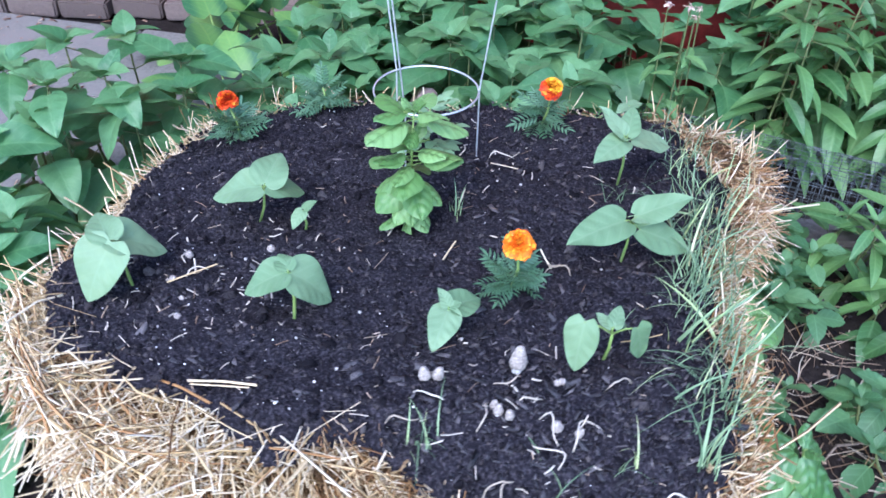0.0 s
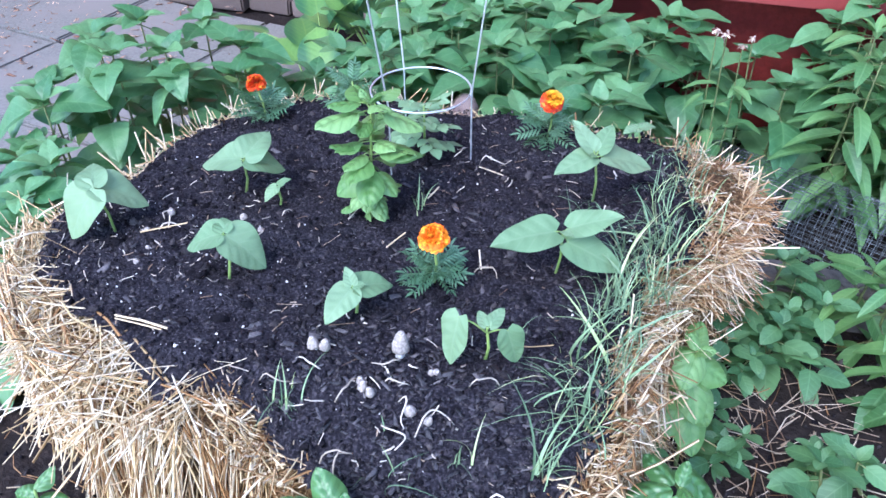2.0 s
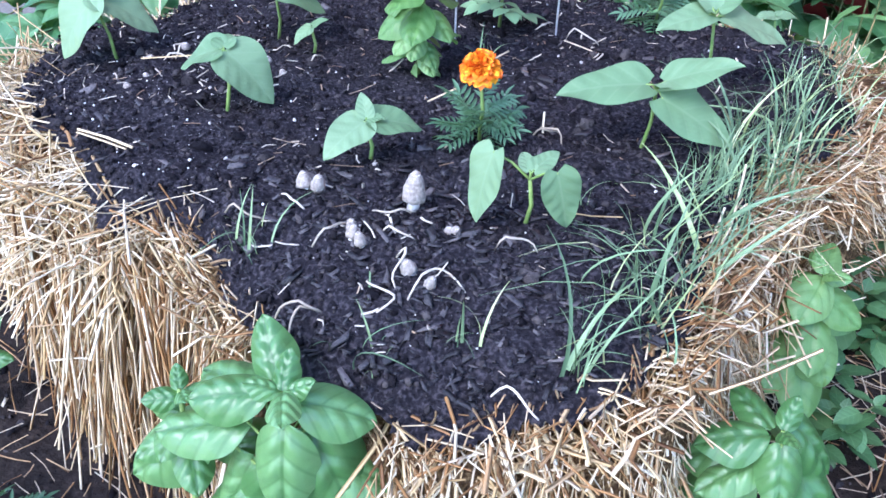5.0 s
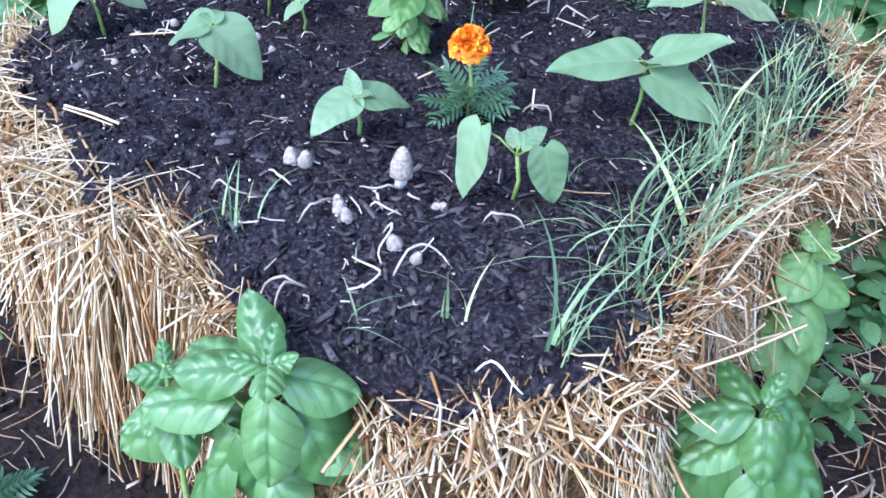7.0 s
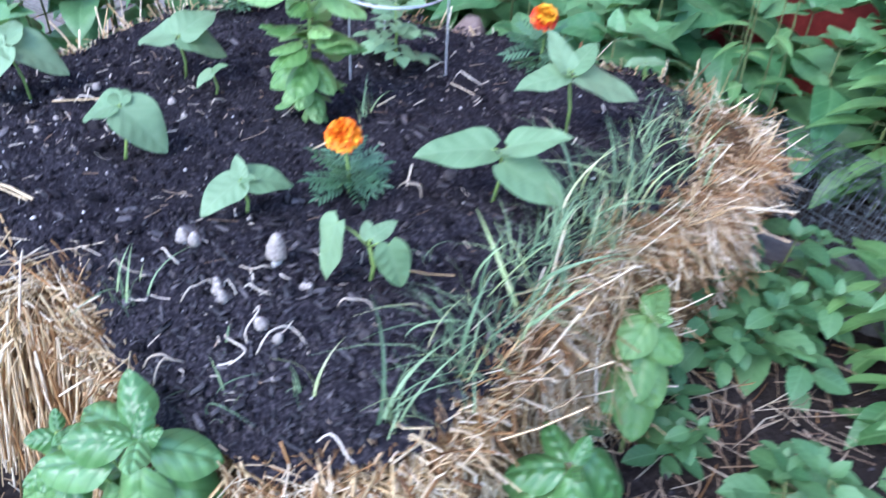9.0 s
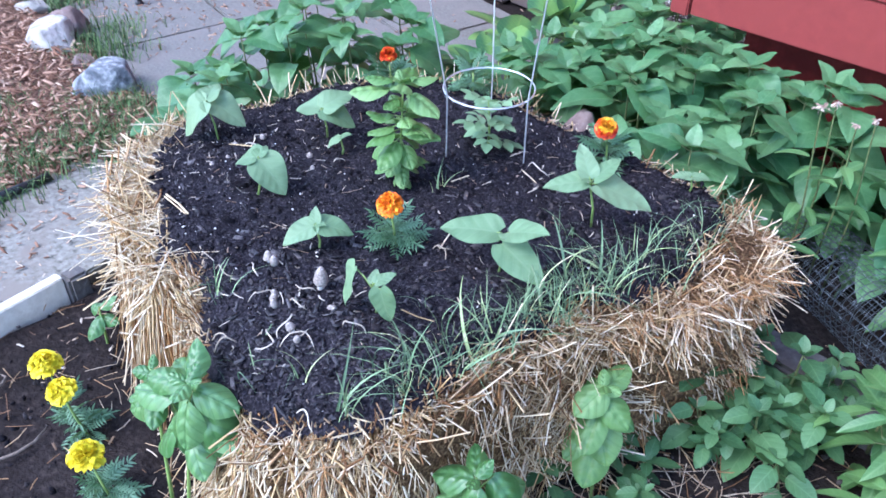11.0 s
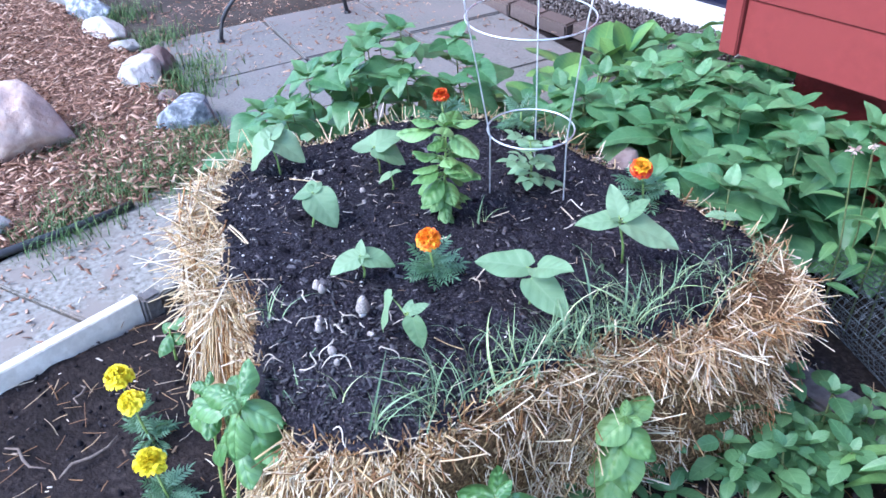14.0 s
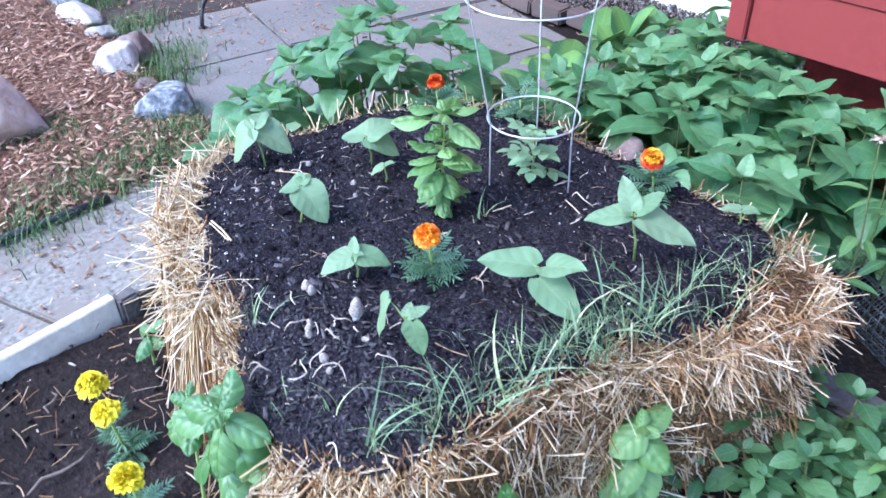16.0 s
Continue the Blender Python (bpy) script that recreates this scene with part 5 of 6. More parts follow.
mushroom(0.256, -0.172, 0.058, 0.027, (-3, 3), "tall pale grey ink cap mushroom")
mushroom(0.121, -0.192, 0.030, 0.020, (-10, -14), "small pale ink cap mushroom")
mushroom(0.134, -0.188, 0.034, 0.018, (6, 12), "small pale ink cap mushroom")
mushroom(0.218, -0.246, 0.026, 0.013, (10, 5), "tiny pale ink cap mushroom")
mushroom(0.224, -0.259, 0.024, 0.015, (-14, 4), "tiny pale ink cap mushroom")
mushroom(0.242, -0.264, 0.026, 0.014, (8, -6), "tiny pale ink cap mushroom")
mushroom(0.322, -0.193, 0.014, 0.013, (20, 10), "button mushroom just above the soil")
mushroom(0.314, -0.199, 0.012, 0.012, (-20, 10), "button mushroom just above the soil")
mushroom(0.311, -0.278, 0.024, 0.018, (12, -18), "withered grey ink cap mushroom")
mushroom(0.334, -0.290, 0.022, 0.013, (0, 20), "withered grey ink cap mushroom")
mushroom(0.170, -0.112, 0.014, 0.010, (4, 12), "tiny pale ink cap mushroom")
mushroom(-0.318, 0.108, 0.016, 0.017, (5, 8), "small round white mushroom")
mushroom(-0.175, 0.142, 0.016, 0.016, (5, -8), "small round white mushroom")
mushroom(-0.120, 0.108, 0.014, 0.012, (15, -8), "small round white mushroom")
mushroom(-0.325, 0.035, 0.012, 0.014, (15, 8), "small round white mushroom")
mushroom(-0.293, -0.052, 0.012, 0.013, (0, -18), "small round white mushroom")
mushroom(-0.30, -0.005, 0.010, 0.011, (10, -8), "small round white mushroom")


tagged(part("soil_clod", stone("soil_clod", (0.030, 0.020, 0.015), M_CLOD, 5, 0.3), m=pose(0.685, 0.335, soil_height(0.685, 0.335) + 0.004, 0, 0, -20)), "black lump of soil at the straw edge", "soil")


def curled_stalk(x, y, turn, size, high, hook, label="withered curled mushroom stalk"):
    x, y = x + 0.010, y - 0.003
    z = soil_height(x, y)
    pts = []
    for k in range(9):
        s = k / 8
        peak = 0.25 + 0.5 * ((turn * 37) % 10) / 10
        rise = s / peak if s < peak else (1 - s) / (1 - peak)
        pts.append((size * (s - 0.5), hook * math.sin(s * 5 + turn) * size * 0.35, 0.75 * high * rise ** 0.6 + 0.001))
    r = [0.0015 - 0.0010 * abs(k / 8 - 0.4) for k in range(9)]
    tagged(part("dry_stalk", tube("dry_stalk", pts, r, M_DRY, 6), m=pose(x, y, z, 0, 0, turn)), label, "dry stalk", "withered stalks on the soil")


for row in ((0.195, -0.262, 60, 0.055, 0.030, 0.4), (0.262, -0.235, 20, 0.040, 0.020, 0.2), (0.285, -0.318, 110, 0.050, 0.012, 1.0), (0.288, -0.282, -50, 0.050, 0.028, 0.6),
            (0.335, -0.288, 30, 0.060, 0.030, 0.7), (0.392, -0.212, 10, 0.045, 0.030, 0.5), (0.232, -0.196, 200, 0.045, 0.012, 0.4), (0.115, -0.225, 170, 0.05, 0.015, 0.3),
            (0.215, -0.362, 45, 0.05, 0.035, 0.5), (0.222, -0.366, 75, 0.045, 0.03, 0.3), (0.46, -0.375, 0, 0.05, 0.018, 0.4), (0.33, 0.07, 130, 0.05, 0.025, 0.5), (0.325, 0.075, 40, 0.04, 0.02, 0.4),
            (0.25, 0.47, 20, 0.06, 0.035, 0.3), (0.17, 0.50, 60, 0.05, 0.012, 0.4), (-0.30, 0.06, 30, 0.04, 0.015, 0.4), (-0.33, 0.10, 100, 0.035, 0.012, 0.4), (-0.10, 0.165, 60, 0.03, 0.02, 0.4), (0.08, -0.27, 20, 0.05, 0.02, 0.4)):
    curled_stalk(*row)


# grass
def blades(at, height, lean, rng2, width=0.0022, sections=5):
    """Curved tapering blades from points at; one mesh's verts and faces."""
    n = len(at)
    ang = rng2.uniform(0, 6.283, n)
    d = np.stack([np.cos(ang), np.sin(ang), np.zeros(n)], 1)
    s = np.stack([-np.sin(ang), np.cos(ang), np.zeros(n)], 1)
    L = height * rng2.uniform(0.5, 1.25, n)
    k = lean * rng2.uniform(0.2, 1.3, n)
    rows = []
    for i in range(sections):
        t = i / (sections - 1)
        c = at + d * (L * k * t ** 1.8)[:, None] + np.array([0, 0, 1]) * (L * (t - 0.55 * k * t ** 2.6))[:, None]
        w = width * (1 - t ** 1.5 * 0.92)
        rows += [c + s * w, c + d * w * 0.35, c - s * w]
    verts = np.stack(rows, 1).reshape(-1, 3)
    m = sections * 3
    q = np.array([(i * 3 + j, i * 3 + j + 1, i * 3 + j + 4, i * 3 + j + 3) for i in range(sections - 1) for j in range(2)])
    return verts, ((np.arange(n) * m)[:, None, None] + q[None]).reshape(-1, 4)


def blade_mesh(lean, width):
    """One curved grass blade a unit long, bending towards +x."""
    verts, faces = [], []
    for k in range(8):
        t = k / 7
        c = Vector((lean * t ** 1.8, 0, t - 0.55 * lean * t ** 2.6))
        w = width * (1 - 0.93 * t ** 1.6)
        verts += [c + Vector((0, w, 0)), c + Vector((w * 0.4, 0, 0)), c - Vector((0, w, 0))]
    for k in range(7):
        for j in range(2):
            a = k * 3 + j
            faces.append((a, a + 1, a + 4, a + 3))
    return mesh_of("blade", verts, faces, M_GRASSBLADE)


GRASS = [blade_mesh(0.12 + 0.13 * k, 0.011 + 0.005 * (k % 3)) for k in range(8)]


def grass_tuft(x, y, count, height, lean, spread, label, tilt=7):
    tuft = empty("grass_tuft", pose(x, y, soil_height(x, y) - 0.004), label, "grass", "grass tufts of the bed")
    for k in range(count):
        bend = lean * rng.uniform(0.2, 1.3)
        size = height * rng.uniform(0.5, 1.25)
        at = rng.normal(0, spread, 2)
        part("blade", GRASS[min(7, max(0, int((bend - 0.06) / 0.13)))], None, tuft, m=pose(float(at[0]), float(at[1]), 0, float(rng.normal(0, tilt)), float(rng.normal(0, tilt)), float(rng.uniform(0, 360))) @ Matrix.Scale(float(size), 4))


for x, y, c, h, l, s in ((0.512, -0.330, 13, 0.13, 0.75, 0.010), (0.40, -0.33, 6, 0.09, 0.8, 0.01), (0.31, -0.37, 4, 0.12, 0.9, 0.02), (0.125, -0.30, 14, 0.075, 0.9, 0.014), (0.165, 0.235, 9, 0.075, 0.6, 0.012),
                         (0.56, -0.02, 12, 0.09, 0.7, 0.02), (0.52, -0.24, 9, 0.13, 0.8, 0.02), (0.44, -0.09, 4, 0.06, 0.7, 0.01), (0.47, 0.30, 5, 0.10, 0.6, 0.02), (0.30, -0.38, 5, 0.05, 0.7, 0.02)):
    grass_tuft(x, y, c, h, l, s, "tuft of thin blue green grass sprouting from the soil")


def build_edge_grass():
    line = np.array([(0.53, -0.27), (0.565, -0.12), (0.595, 0.02), (0.60, 0.15), (0.635, 0.27), (0.66, 0.45), (0.655, 0.62)])
    for k in range(30):
        t = (k + rng.uniform(-0.9, 0.9)) / 35
        t = min(max(t, 0), 1)
        x = np.interp(t, np.linspace(0, 1, 7), line[:, 0]) + rng.normal(-0.004, 0.032)
        y = np.interp(t, np.linspace(0, 1, 7), line[:, 1]) + rng.normal(0, 0.015)
        grass_tuft(float(x), float(y), int(rng.integers(3, 9)), float(rng.uniform(0.05, 0.13)), float(rng.uniform(0.35, 1.3)), float(rng.uniform(0.006, 0.018)), "thin blue green grass along the straw edge", 15)
    for k in range(11):
        grass_tuft(float(rng.uniform(0.565, 0.655)), float(rng.uniform(0.0, 0.36)), int(rng.integers(4, 9)), float(rng.uniform(0.07, 0.12)), float(rng.uniform(0.25, 0.8)), 0.012, "upright blue green grass along the straw edge", 12)
    n = 190
    t = rng.uniform(0, 1, n)
    x = np.interp(t, np.linspace(0, 1, 7), line[:, 0]) + rng.normal(0.0, 0.035, n)
    y = np.interp(t, np.linspace(0, 1, 7), line[:, 1]) + rng.normal(0, 0.03, n)
    at = np.array([(a, b, soil_height(a, b) - 0.012) for a, b in zip(x, y)])
    v, f = blades(at, 0.095, 1.1, rng, 0.0013)
    tagged(part("grass_fringe", big_mesh("grass_fringe", v, f, M_GRASS, True)), "single thin grass blades along the straw edge", "grass", kind="stuff")
    n = 3600
    centres = np.array([(-1.33, -0.22), (-1.42, -0.05), (-1.3, 0.05), (-1.22, -0.4), (-1.52, 0.22), (-1.95, 0.42), (-2.15, 0.55), (-2.6, 0.6), (-1.4, 0.2), (-3.1, 0.62), (-1.75, -0.1)])
    c = centres[rng.integers(0, len(centres), n)]
    at = np.c_[c + rng.normal(0, 0.09, (n, 2)), np.full(n, 0.015)]
    v, f = blades(at, 0.085, 0.7, rng, 0.002)
    tagged(part("verge_grass", big_mesh("verge_grass", v, f, M_LAWN, True)), "sparse short grass between mulch and slabs", "grass", kind="stuff")


build_edge_grass()


# the thicket behind the bed, before the house
def tall_plant(x, y, high, seed, blades_=BROAD, size=0.12, name="leafy_plant", label="leafy garden plant with broad pointed leaves", n=6, lean=0.06, z=0.0):
    own = random.Random(seed)
    head = (x + own.uniform(-lean, lean), y + own.uniform(-lean, lean) - 0.03, z + high)
    tiers = [(0.28 + 0.70 * k / (n - 1), size * (1.08 - 0.30 * (k / (n - 1)) ** 2), -18 + 24 * k / (n - 1)) for k in range(n)]
    whorled(name, (x, y, z), head, tiers, blades_, label, "plant", "thicket behind the bed", M_STEM_DARK, 0.0045, 0.24, seed, 4, 0.6, 2, 24)


def build_thicket():
    own = random.Random(5)
    seed = 100
    for row in range(5):
        y = 0.83 + row * 0.125
        x = -0.45 + 0.075 * (row % 2)
        while x < 1.75:
            clear = not (x < -0.22 and y > 0.92) and not (abs(x - 0.06) < 0.12 and y < 1.0) and not (x > 0.55 and y < 1.24 - 0.45 * (x - 0.68)) and not (0.72 < x < 0.92 and y > 1.27)
            if clear:
                high = 0.385 + 0.018 * row + own.uniform(-0.05, 0.05)
                if x < 0.1:
                    high -= 0.05
                if 0.66 < x < 1.0:
                    high *= 0.85
                tall_plant(x + own.uniform(-0.05, 0.05), y + own.uniform(-0.04, 0.04), high, seed, blades_=BROAD if x < 1.02 else LANCE, size=own.uniform(0.135, 0.175), n=5 if x < 1.02 else 7, name="leafy_plant" if x < 1.02 else "long_leaved_plant", label="leafy garden plant with broad pointed leaves" if x < 1.02 else "tall plant with long narrow green leaves")
            seed += 1
            x += 0.138
    for x, y, h in ((1.14, 1.3, 0.56), (1.3, 1.26, 0.54), (1.45, 1.3, 0.58), (0.60, 1.24, 0.43), (0.44, 1.26, 0.42), (0.98, 1.3, 0.50), (1.6, 1.25, 0.56), (0.2, 1.27, 0.48), (0.0, 1.28, 0.44), (-0.14, 1.22, 0.40), (-0.28, 1.06, 0.36), (-0.12, 1.04, 0.38), (0.08, 1.36, 0.42), (-0.30, 1.22, 0.36), (0.30, 1.34, 0.40), (0.42, 1.38, 0.38), (0.54, 1.34, 0.38), (0.66, 1.30, 0.36), (0.74, 1.26, 0.36), (-0.06, 1.52, 0.42), (-0.10, 1.68, 0.40), (-0.22, 1.58, 0.40), (0.10, 1.50, 0.40), (-0.02, 1.40, 0.44), (0.20, 1.42, 0.42), (0.84, 1.26, 0.40), (0.02, 1.62, 0.44), (0.10, 1.74, 0.44), (0.12, 1.60, 0.43), (-0.14, 1.84, 0.44), (0.02, 1.90, 0.44), (0.10, 2.0, 0.42), (-0.02, 1.76, 0.44)):
        tall_plant(x, y, h, seed, size=0.155, n=5)
        seed += 1
    for x, y, h in ((-0.66, 0.30, 0.40), (-0.70, 0.14, 0.33), (-0.68, 0.48, 0.46), (-0.62, 0.62, 0.46), (-0.78, 0.62, 0.52), (-0.72, 0.80, 0.54), (-0.54, 0.86, 0.46), (-0.88, 0.72, 0.52), (-0.64, 0.98, 0.48), (-0.97, 0.34, 0.33), (-0.80, 0.36, 0.36), (-0.78, 0.47, 0.45),
                    (-0.72, 0.05, 0.25), (-0.90, 0.24, 0.27), (-0.95, 0.55, 0.40), (-0.99, 0.78, 0.44), (-0.5, 0.80, 0.42), (-0.66, 0.70, 0.50), (-1.02, 0.22, 0.24), (-0.70, 0.22, 0.36), (-0.36, 0.90, 0.36)):
        tall_plant(x, y, h, seed, size=0.155, n=5)
        seed += 1


build_thicket()


def hosta(x, y, seed, count, size):
    own = random.Random(seed)
    plant = empty("hosta", pose(x, y, 0), "hosta with yellow green leaves edged in darker green", "hosta", "hostas by the house")
    for k in range(count):
        a, e = k * 2.4 + own.uniform(-0.3, 0.3), radians(own.uniform(25, 70))
        d = Vector((math.cos(a) * math.cos(e), math.sin(a) * math.cos(e), math.sin(e)))
        p = d * own.uniform(0.18, 0.28)
        q = p + Vector((d.x, d.y, d.z * own.uniform(0.2, 1.0))).normalized() * size * own.uniform(0.8, 1.15)
        stem(plant, [(0, 0, 0), p * 0.5 + Vector((0, 0, 0.02)), p], 0.004, 0.003, M_STEM, "petiole", 5)
        part("leaf", HOSTA[k % 2], None, plant, m=leaf_pose(p, q, own.uniform(-20, 20)))


for x, y, s, c in ((-0.55, 1.30, 1, 8), (-0.42, 1.62, 2, 11), (-0.66, 1.66, 3, 9), (-0.20, 1.42, 4, 8), (-0.40, 1.12, 5, 6)):
    hosta(x, y, s, c, 0.15)


# weeds in front of the right-hand bale
def build_weeds():
    own = random.Random(8)
    seed = 400
    made = 0
    while made < 34:
        x, y = own.uniform(0.66, 1.02), own.uniform(0.08, 0.66)
        seed += 1
        if inside(np.array([x]), np.array([y]), OUT)[0] > -0.03 or math.hypot(x - 0.73, y - 0.09) < 0.06 or math.hypot(x - 0.92, (y - 0.24) * 0.9) < 0.14:
            continue
        made += 1
        big = own.uniform(0.85, 1.5)
        whorled("mint_plant", (x, y, 0), (x + own.uniform(-0.05, 0.05), y + own.uniform(-0.05, 0.05), own.uniform(0.06, 0.18)), [(0.3, 0.038 * big, -12), (0.6, 0.048 * big, -2), (0.85, 0.045 * big, 4), (1.0, 0.035 * big, 14)], MINT, "low weed with small round green leaves", "weed", "low weeds beside the straw", M_STEM_DARK, 0.002, 0.25, seed, 3, 0.6, 2, 20)
    for x, y, h in ((0.72, 0.17, 0.14), (0.77, 0.22, 0.10), (0.71, 0.22, 0.16), (0.79, 0.12, 0.08), (0.75, 0.29, 0.15), (0.83, 0.36, 0.13), (0.70, 0.05, 0.12)):
        seed += 1
        whorled("mint_plant", (x, y, 0), (x + own.uniform(-0.04, 0.04), y - 0.03, h), [(0.3, 0.042, -12), (0.6, 0.054, -2), (0.85, 0.050, 4), (1.0, 0.038, 14)], MINT, "low weed with small round green leaves", "weed", "low weeds beside the straw", M_STEM_DARK, 0.002, 0.25, seed, 3, 0.6, 2, 20)
    for x, y, h in ((0.81, 0.42, 0.20), (0.92, 0.46, 0.18), (0.78, 0.55, 0.20), (0.90, 0.62, 0.22), (1.02, 0.06, 0.13), (1.10, 0.12, 0.15), (1.04, -0.02, 0.10)):
        tall_plant(x, y, h, seed, MINT, 0.085, "leafy_weed", "broad leaved weed beside the straw", 3)
        seed += 1
    for x, y, h in ((1.12, 0.52, 0.22), (1.20, 0.62, 0.28), (1.16, 0.42, 0.20), (1.28, 0.46, 0.26), (1.36, 0.62, 0.32), (1.22, 0.32, 0.18), (1.10, 0.62, 0.24), (1.17, 0.56, 0.26)):
        tall_plant(x, y, h, seed, LANCE, 0.12, "long_leaved_plant", "weed with long narrow green leaves", 5)
        seed += 1
    for x, y, h in ((1.03, 1.06, 0.60), (1.14, 1.06, 0.54), (1.16, 1.14, 0.62), (1.28, 1.04, 0.58), (1.4, 1.15, 0.65), (1.55, 1.0, 0.6), (1.34, 0.92, 0.5)):
        tall_plant(x, y, h, seed, LANCE, 0.125, "long_leaved_plant", "tall plant with long narrow green leaves", 9)
        seed += 1


build_weeds()


def withered_bloom(base, head, seed):
    """A thin stalk with a few narrow leaves and a nodding spent flower."""
    own = random.Random(seed)
    b, h = Vector(base), Vector(head)
    plant = empty("spent_flower", pose(*b), "thin green stalk with a pale withered flower", "flower", "spent flowers above the thicket")
    stem(plant, [(0, 0, 0), (h - b) * 0.55 + Vector((0.01, 0.01, 0)), (h - b) * 0.95 + Vector((0, 0, 0.01)), h - b], 0.0030, 0.0012, M_STEM_DARK)
    for k in range(5):
        p = (h - b) * (0.35 + 0.11 * k)
        a = k * 2.4 + seed
        part("leaf", LANCE[k % 3], None, plant, m=leaf_pose(p, p + Vector((math.cos(a), math.sin(a), own.uniform(-0.1, 0.4))) * 0.075, own.uniform(-20, 20)))
    for k in range(9):
        a, e = k * 0.7 + seed, own.uniform(-1.2, 0.5)
        d = Vector((math.cos(a) * math.cos(e), math.sin(a) * math.cos(e), math.sin(e)))
        part("petal", SPENT[k % 2], None, plant, m=leaf_pose(h - b, h - b + d * own.uniform(0.010, 0.026 if seed == 0 else 0.017), own.uniform(-60, 60)))


SPENT = [leaf_mesh("petal", M_SPENT, 0.34, 0.7, 0.7, 0.5, 0.35, 0.2, 0.0, 6, 4, seed=k) for k in range(2)]
for k, (base, head) in enumerate((((0.72, 0.94, 0), (0.714, 0.856, 0.612)), ((0.80, 1.05, 0), (0.789, 1.02, 0.548)), ((0.76, 1.02, 0), (0.765, 0.97, 0.545)), ((0.70, 1.06, 0), (0.70, 1.0, 0.565)))):
    withered_bloom(base, head, k)


# rolled netting
def build_netting():
    net = empty("netting_roll", pose(0.68, 1.06, 0.135, 0, 0, -26), "loose roll of black wire netting lying on the ground", "netting")
    length, cell = 1.7, 0.020

    def at(s, a, turn):
        r = (0.112 - 0.045 * turn) + 0.02 * s + 0.01 * math.sin(3 * a + 4 * s + turn)
        return Vector((s * length, r * math.cos(a), r * 0.85 * math.sin(a)))

    for turn, name in enumerate(("outer_mesh", "inner_mesh")):
        wires = []
        count = 30 - 18 * turn
        step = cell * (1 + 2 * turn)
        for k in range(count):
            wires.append(tube_arrays([at(s / 20, 2 * math.pi * k / count, turn) for s in range(21)], 0.0009, 3))
        for k in range(int(length / step)):
            wires.append(tube_arrays([at(k * step / length, 2 * math.pi * j / 26, turn) for j in range(27)], 0.0009, 3))
        tagged(part(name, joined(name, wires, M_NET), None, net), kind="stuff")


build_netting()


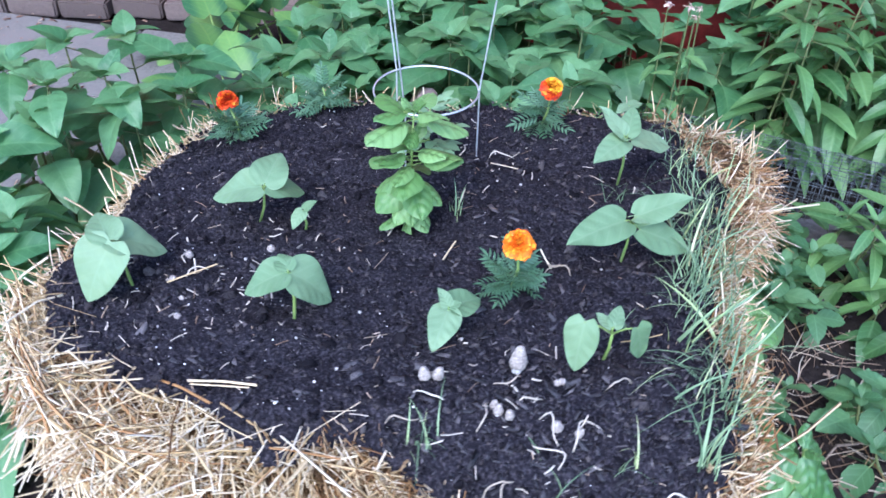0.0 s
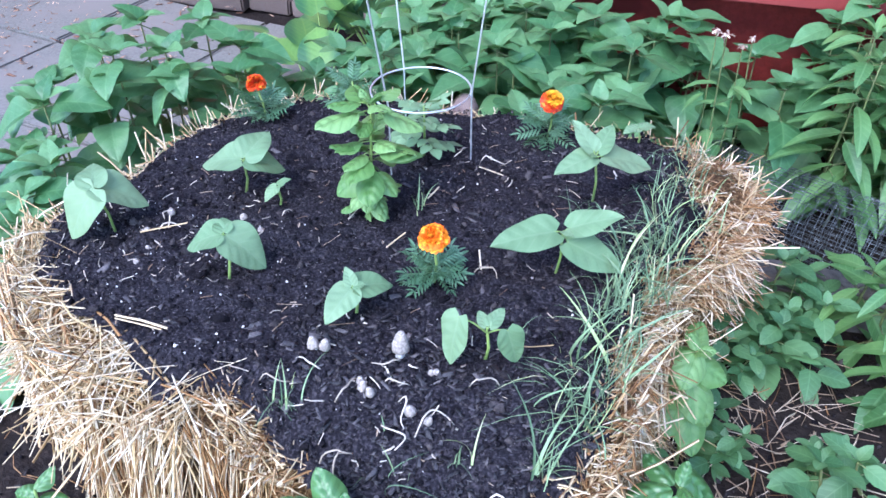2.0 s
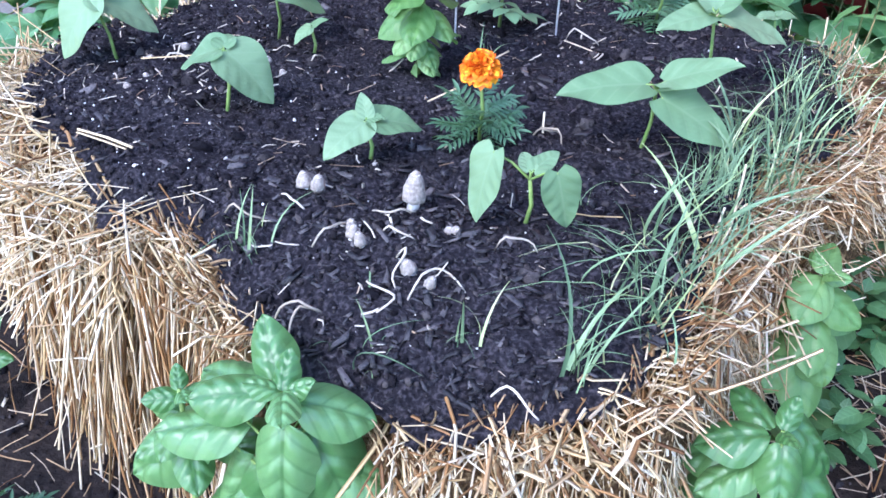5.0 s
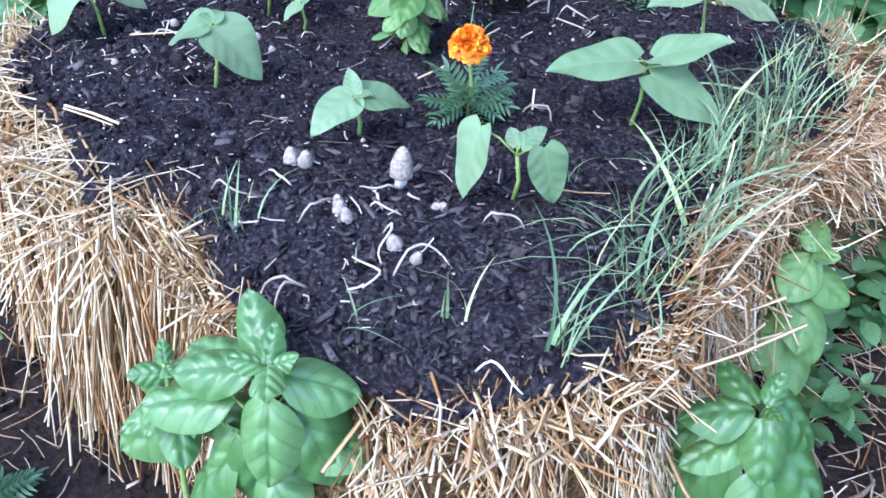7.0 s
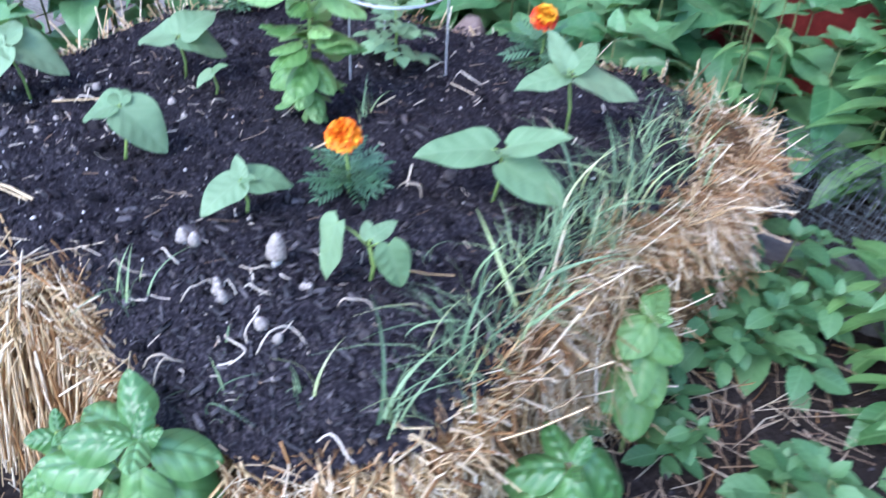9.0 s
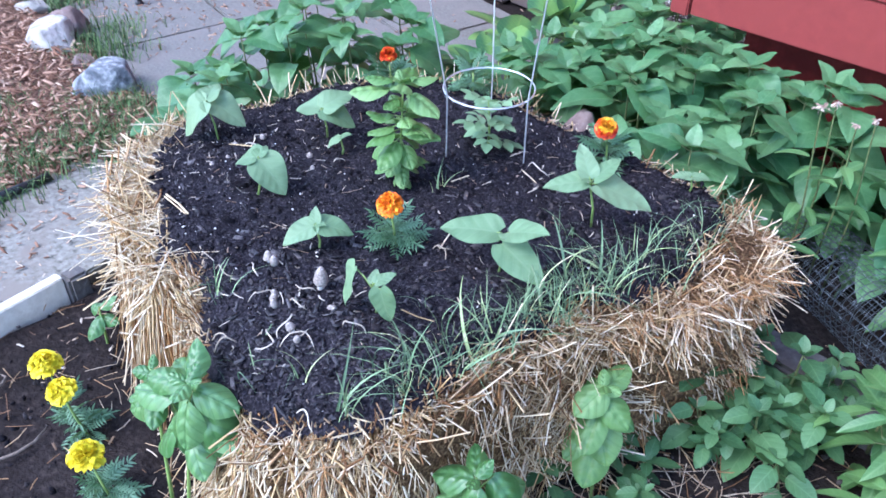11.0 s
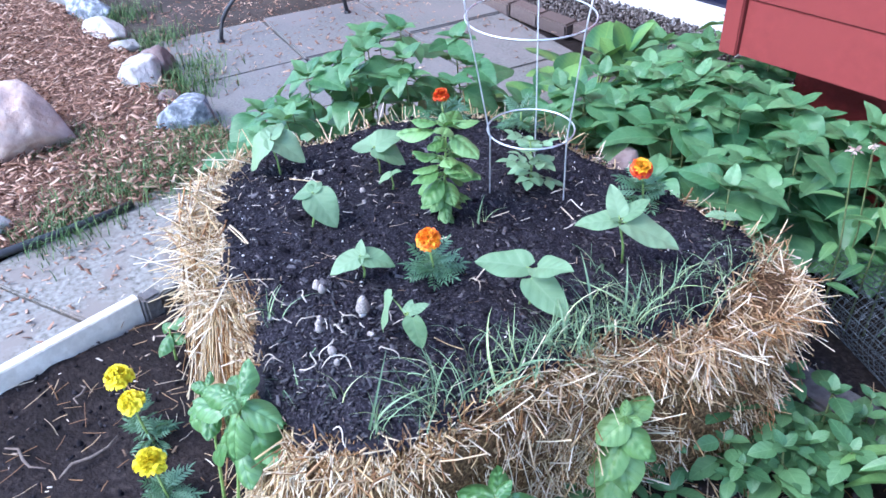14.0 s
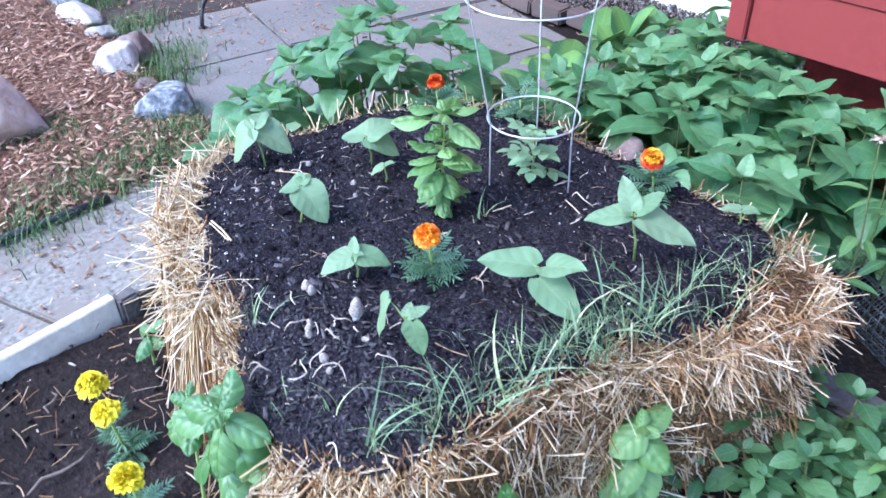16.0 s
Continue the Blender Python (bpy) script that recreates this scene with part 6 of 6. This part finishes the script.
def build_ground_litter():
    n = 3000
    x, y = rng.uniform(-0.6, 1.3, n), rng.uniform(-1.2, 0.9, n)
    ok = (inside(x, y, OUT) < -0.01) & ((rng.uniform(0, 1, n) < 0.35) | (inside(x, y, OUT) > -0.15))
    x, y = x[ok], y[ok]
    n = len(x)
    ang = rng.uniform(0, 6.283, n)
    v, f = strands(np.c_[x, y, rng.uniform(0.015, 0.035, n)], np.c_[np.cos(ang), np.sin(ang), rng.normal(0, 0.08, n)], rng.uniform(0.02, 0.08, n), rng.uniform(0.0007, 0.0016, n), rng.normal(0, 0.15, (n, 3)), rng)
    tagged(part("ground_straw", big_mesh("ground_straw", v, f, M_STRAW_DARK)), "loose straw bits strewn over the ground", "straw", kind="stuff")
    n = 420
    x, y = rng.uniform(0.62, 1.1, n), rng.uniform(-0.4, 0.5, n)
    ang = rng.uniform(0, 6.283, n)
    v, f = strands(np.c_[x, y, rng.uniform(0.015, 0.03, n)], np.c_[np.cos(ang), np.sin(ang), rng.normal(0.03, 0.08, n)], rng.uniform(0.03, 0.14, n), rng.uniform(0.0007, 0.0018, n), rng.normal(0, 0.12, (n, 3)), rng)
    tagged(part("dry_stems", big_mesh("dry_stems", v, f, M_DRYBIT)), "thin dry stems littering the ground under the weeds", "litter", kind="stuff")
    n = 260
    x, y = rng.uniform(-1.12, -0.67, n), rng.uniform(-0.9, 0.35, n)
    v, f = scatter(CHIP_V, CHIP_F, np.c_[x, y, np.full(n, 0.033)], rng.gamma(2, 0.002, n).clip(0.0015, 0.010), rng, (1, 0.6, 0.5), 0.4, True)
    tagged(part("slab_bits", big_mesh("slab_bits", v, f, M_DRYBIT)), "dry bits strewn over the concrete slabs", "litter", kind="stuff")
    n = 5200
    x, y = rng.uniform(-3.0, -0.6, n), rng.uniform(0.62, 2.1, n)
    ok = rng.uniform(0, 1, n) < np.clip(0.16 + 0.35 * (-1.5 - x) + 0.35 * np.array([plan_noise(a, b, 3.0, 4.0) for a, b in zip(x, y)]), 0.03, 1)
    x, y = x[ok], y[ok]
    n = len(x)
    v, f = scatter(CHIP_V, CHIP_F, np.c_[x, y, np.full(n, 0.021)], rng.gamma(2, 0.0036, n).clip(0.003, 0.018), rng, (1, 0.7, 0.5), 0.4, True)
    tagged(part("patio_bits", big_mesh("patio_bits", v, f, M_CHIP)), "brown leaf and bark bits strewn over the patio", "litter", kind="stuff")
    n = 350
    x, y = rng.uniform(-0.58, 1.3, n), rng.uniform(-1.1, 0.6, n)
    v, f = scatter(CHIP_V, CHIP_F, np.c_[x, y, rng.uniform(0.018, 0.028, n)], rng.uniform(0.003, 0.012, n), rng, (1, 0.7, 0.6), 0.4, True)
    tagged(part("ground_bits", big_mesh("ground_bits", v, f, M_DRYBIT)), "pale dry bits scattered on the dark ground", "litter", kind="stuff")
    n = 11000
    x, y = rng.uniform(-0.6, 1.5, n), rng.uniform(-1.4, 0.9, n)
    v, f = scatter(*ico(1), np.c_[x, y, rng.uniform(0.0, 0.02, n)], rng.gamma(2, 0.0018, n).clip(0.0012, 0.011), rng, (1, 0.75, 0.5), 0.5)
    tagged(part("ground_clods", big_mesh("ground_clods", v, f, M_CLOD)), "dark clods of garden soil", "soil", kind="stuff")


build_ground_litter()


def iron_stand():
    stand = empty("iron_stand", pose(-2.36, 1.22, 0), "black wrought iron stand with curved legs on the patio", "garden furniture")
    hub = Vector((0, 0, 0.50))
    for foot in ((0.10, 0.30), (-0.01, -0.39), (-0.40, 0.22)):
        f = Vector((*foot, 0.02))
        pts = []
        for k in range(13):
            s = k / 12
            out = (1 - s) ** 1.3 + 0.16 * math.sin(2 * math.pi * s)
            pts.append((f.x * out, f.y * out, 0.022 + 0.48 * s ** 0.85))
        part("leg", tube("leg", pts, 0.011, M_BLACK, 8), None, stand)
        part("foot", tube("foot", [f, f + Vector((0, 0, 0.012))], 0.018, M_BLACK, 10), None, stand)
    part("hub", tube("hub", [hub - Vector((0, 0, 0.05)), hub + Vector((0, 0, 0.05))], 0.025, M_BLACK, 12), None, stand)


iron_stand()


def twigs_on_ground():
    for x, y, turn, size in ((-0.20, -0.68, 100, 0.16), (-0.30, -0.80, 20, 0.14), (0.0, -0.72, 40, 0.10), (-0.42, -0.62, 150, 0.07), (-0.45, -0.36, 20, 0.10), (1.0, 0.05, 30, 0.18), (0.88, 0.0, 75, 0.12)):
        pts = [(size * (k / 4 - 0.5), 0.012 * math.sin(k * 1.7), 0.006 + 0.004 * (k % 2)) for k in range(5)]
        tagged(part("twig", tube("twig", pts, [0.002, 0.0035, 0.004, 0.003, 0.0015], M_TWIG, 5), m=pose(x, y, 0.018, 0, 0, turn)), "dry grey brown twig on dark soil", "twig", "twigs on the ground")


twigs_on_ground()


def far_plants():
    own = random.Random(3)
    for k in range(16):
        x, y = own.uniform(-4.6, -3.6), own.uniform(0.6, 2.4)
        tall_plant(x, y, own.uniform(0.3, 0.6), 900 + k, BROAD, 0.14, "leafy_plant", "dark leafy plant beyond the patio", 5)


far_plants()
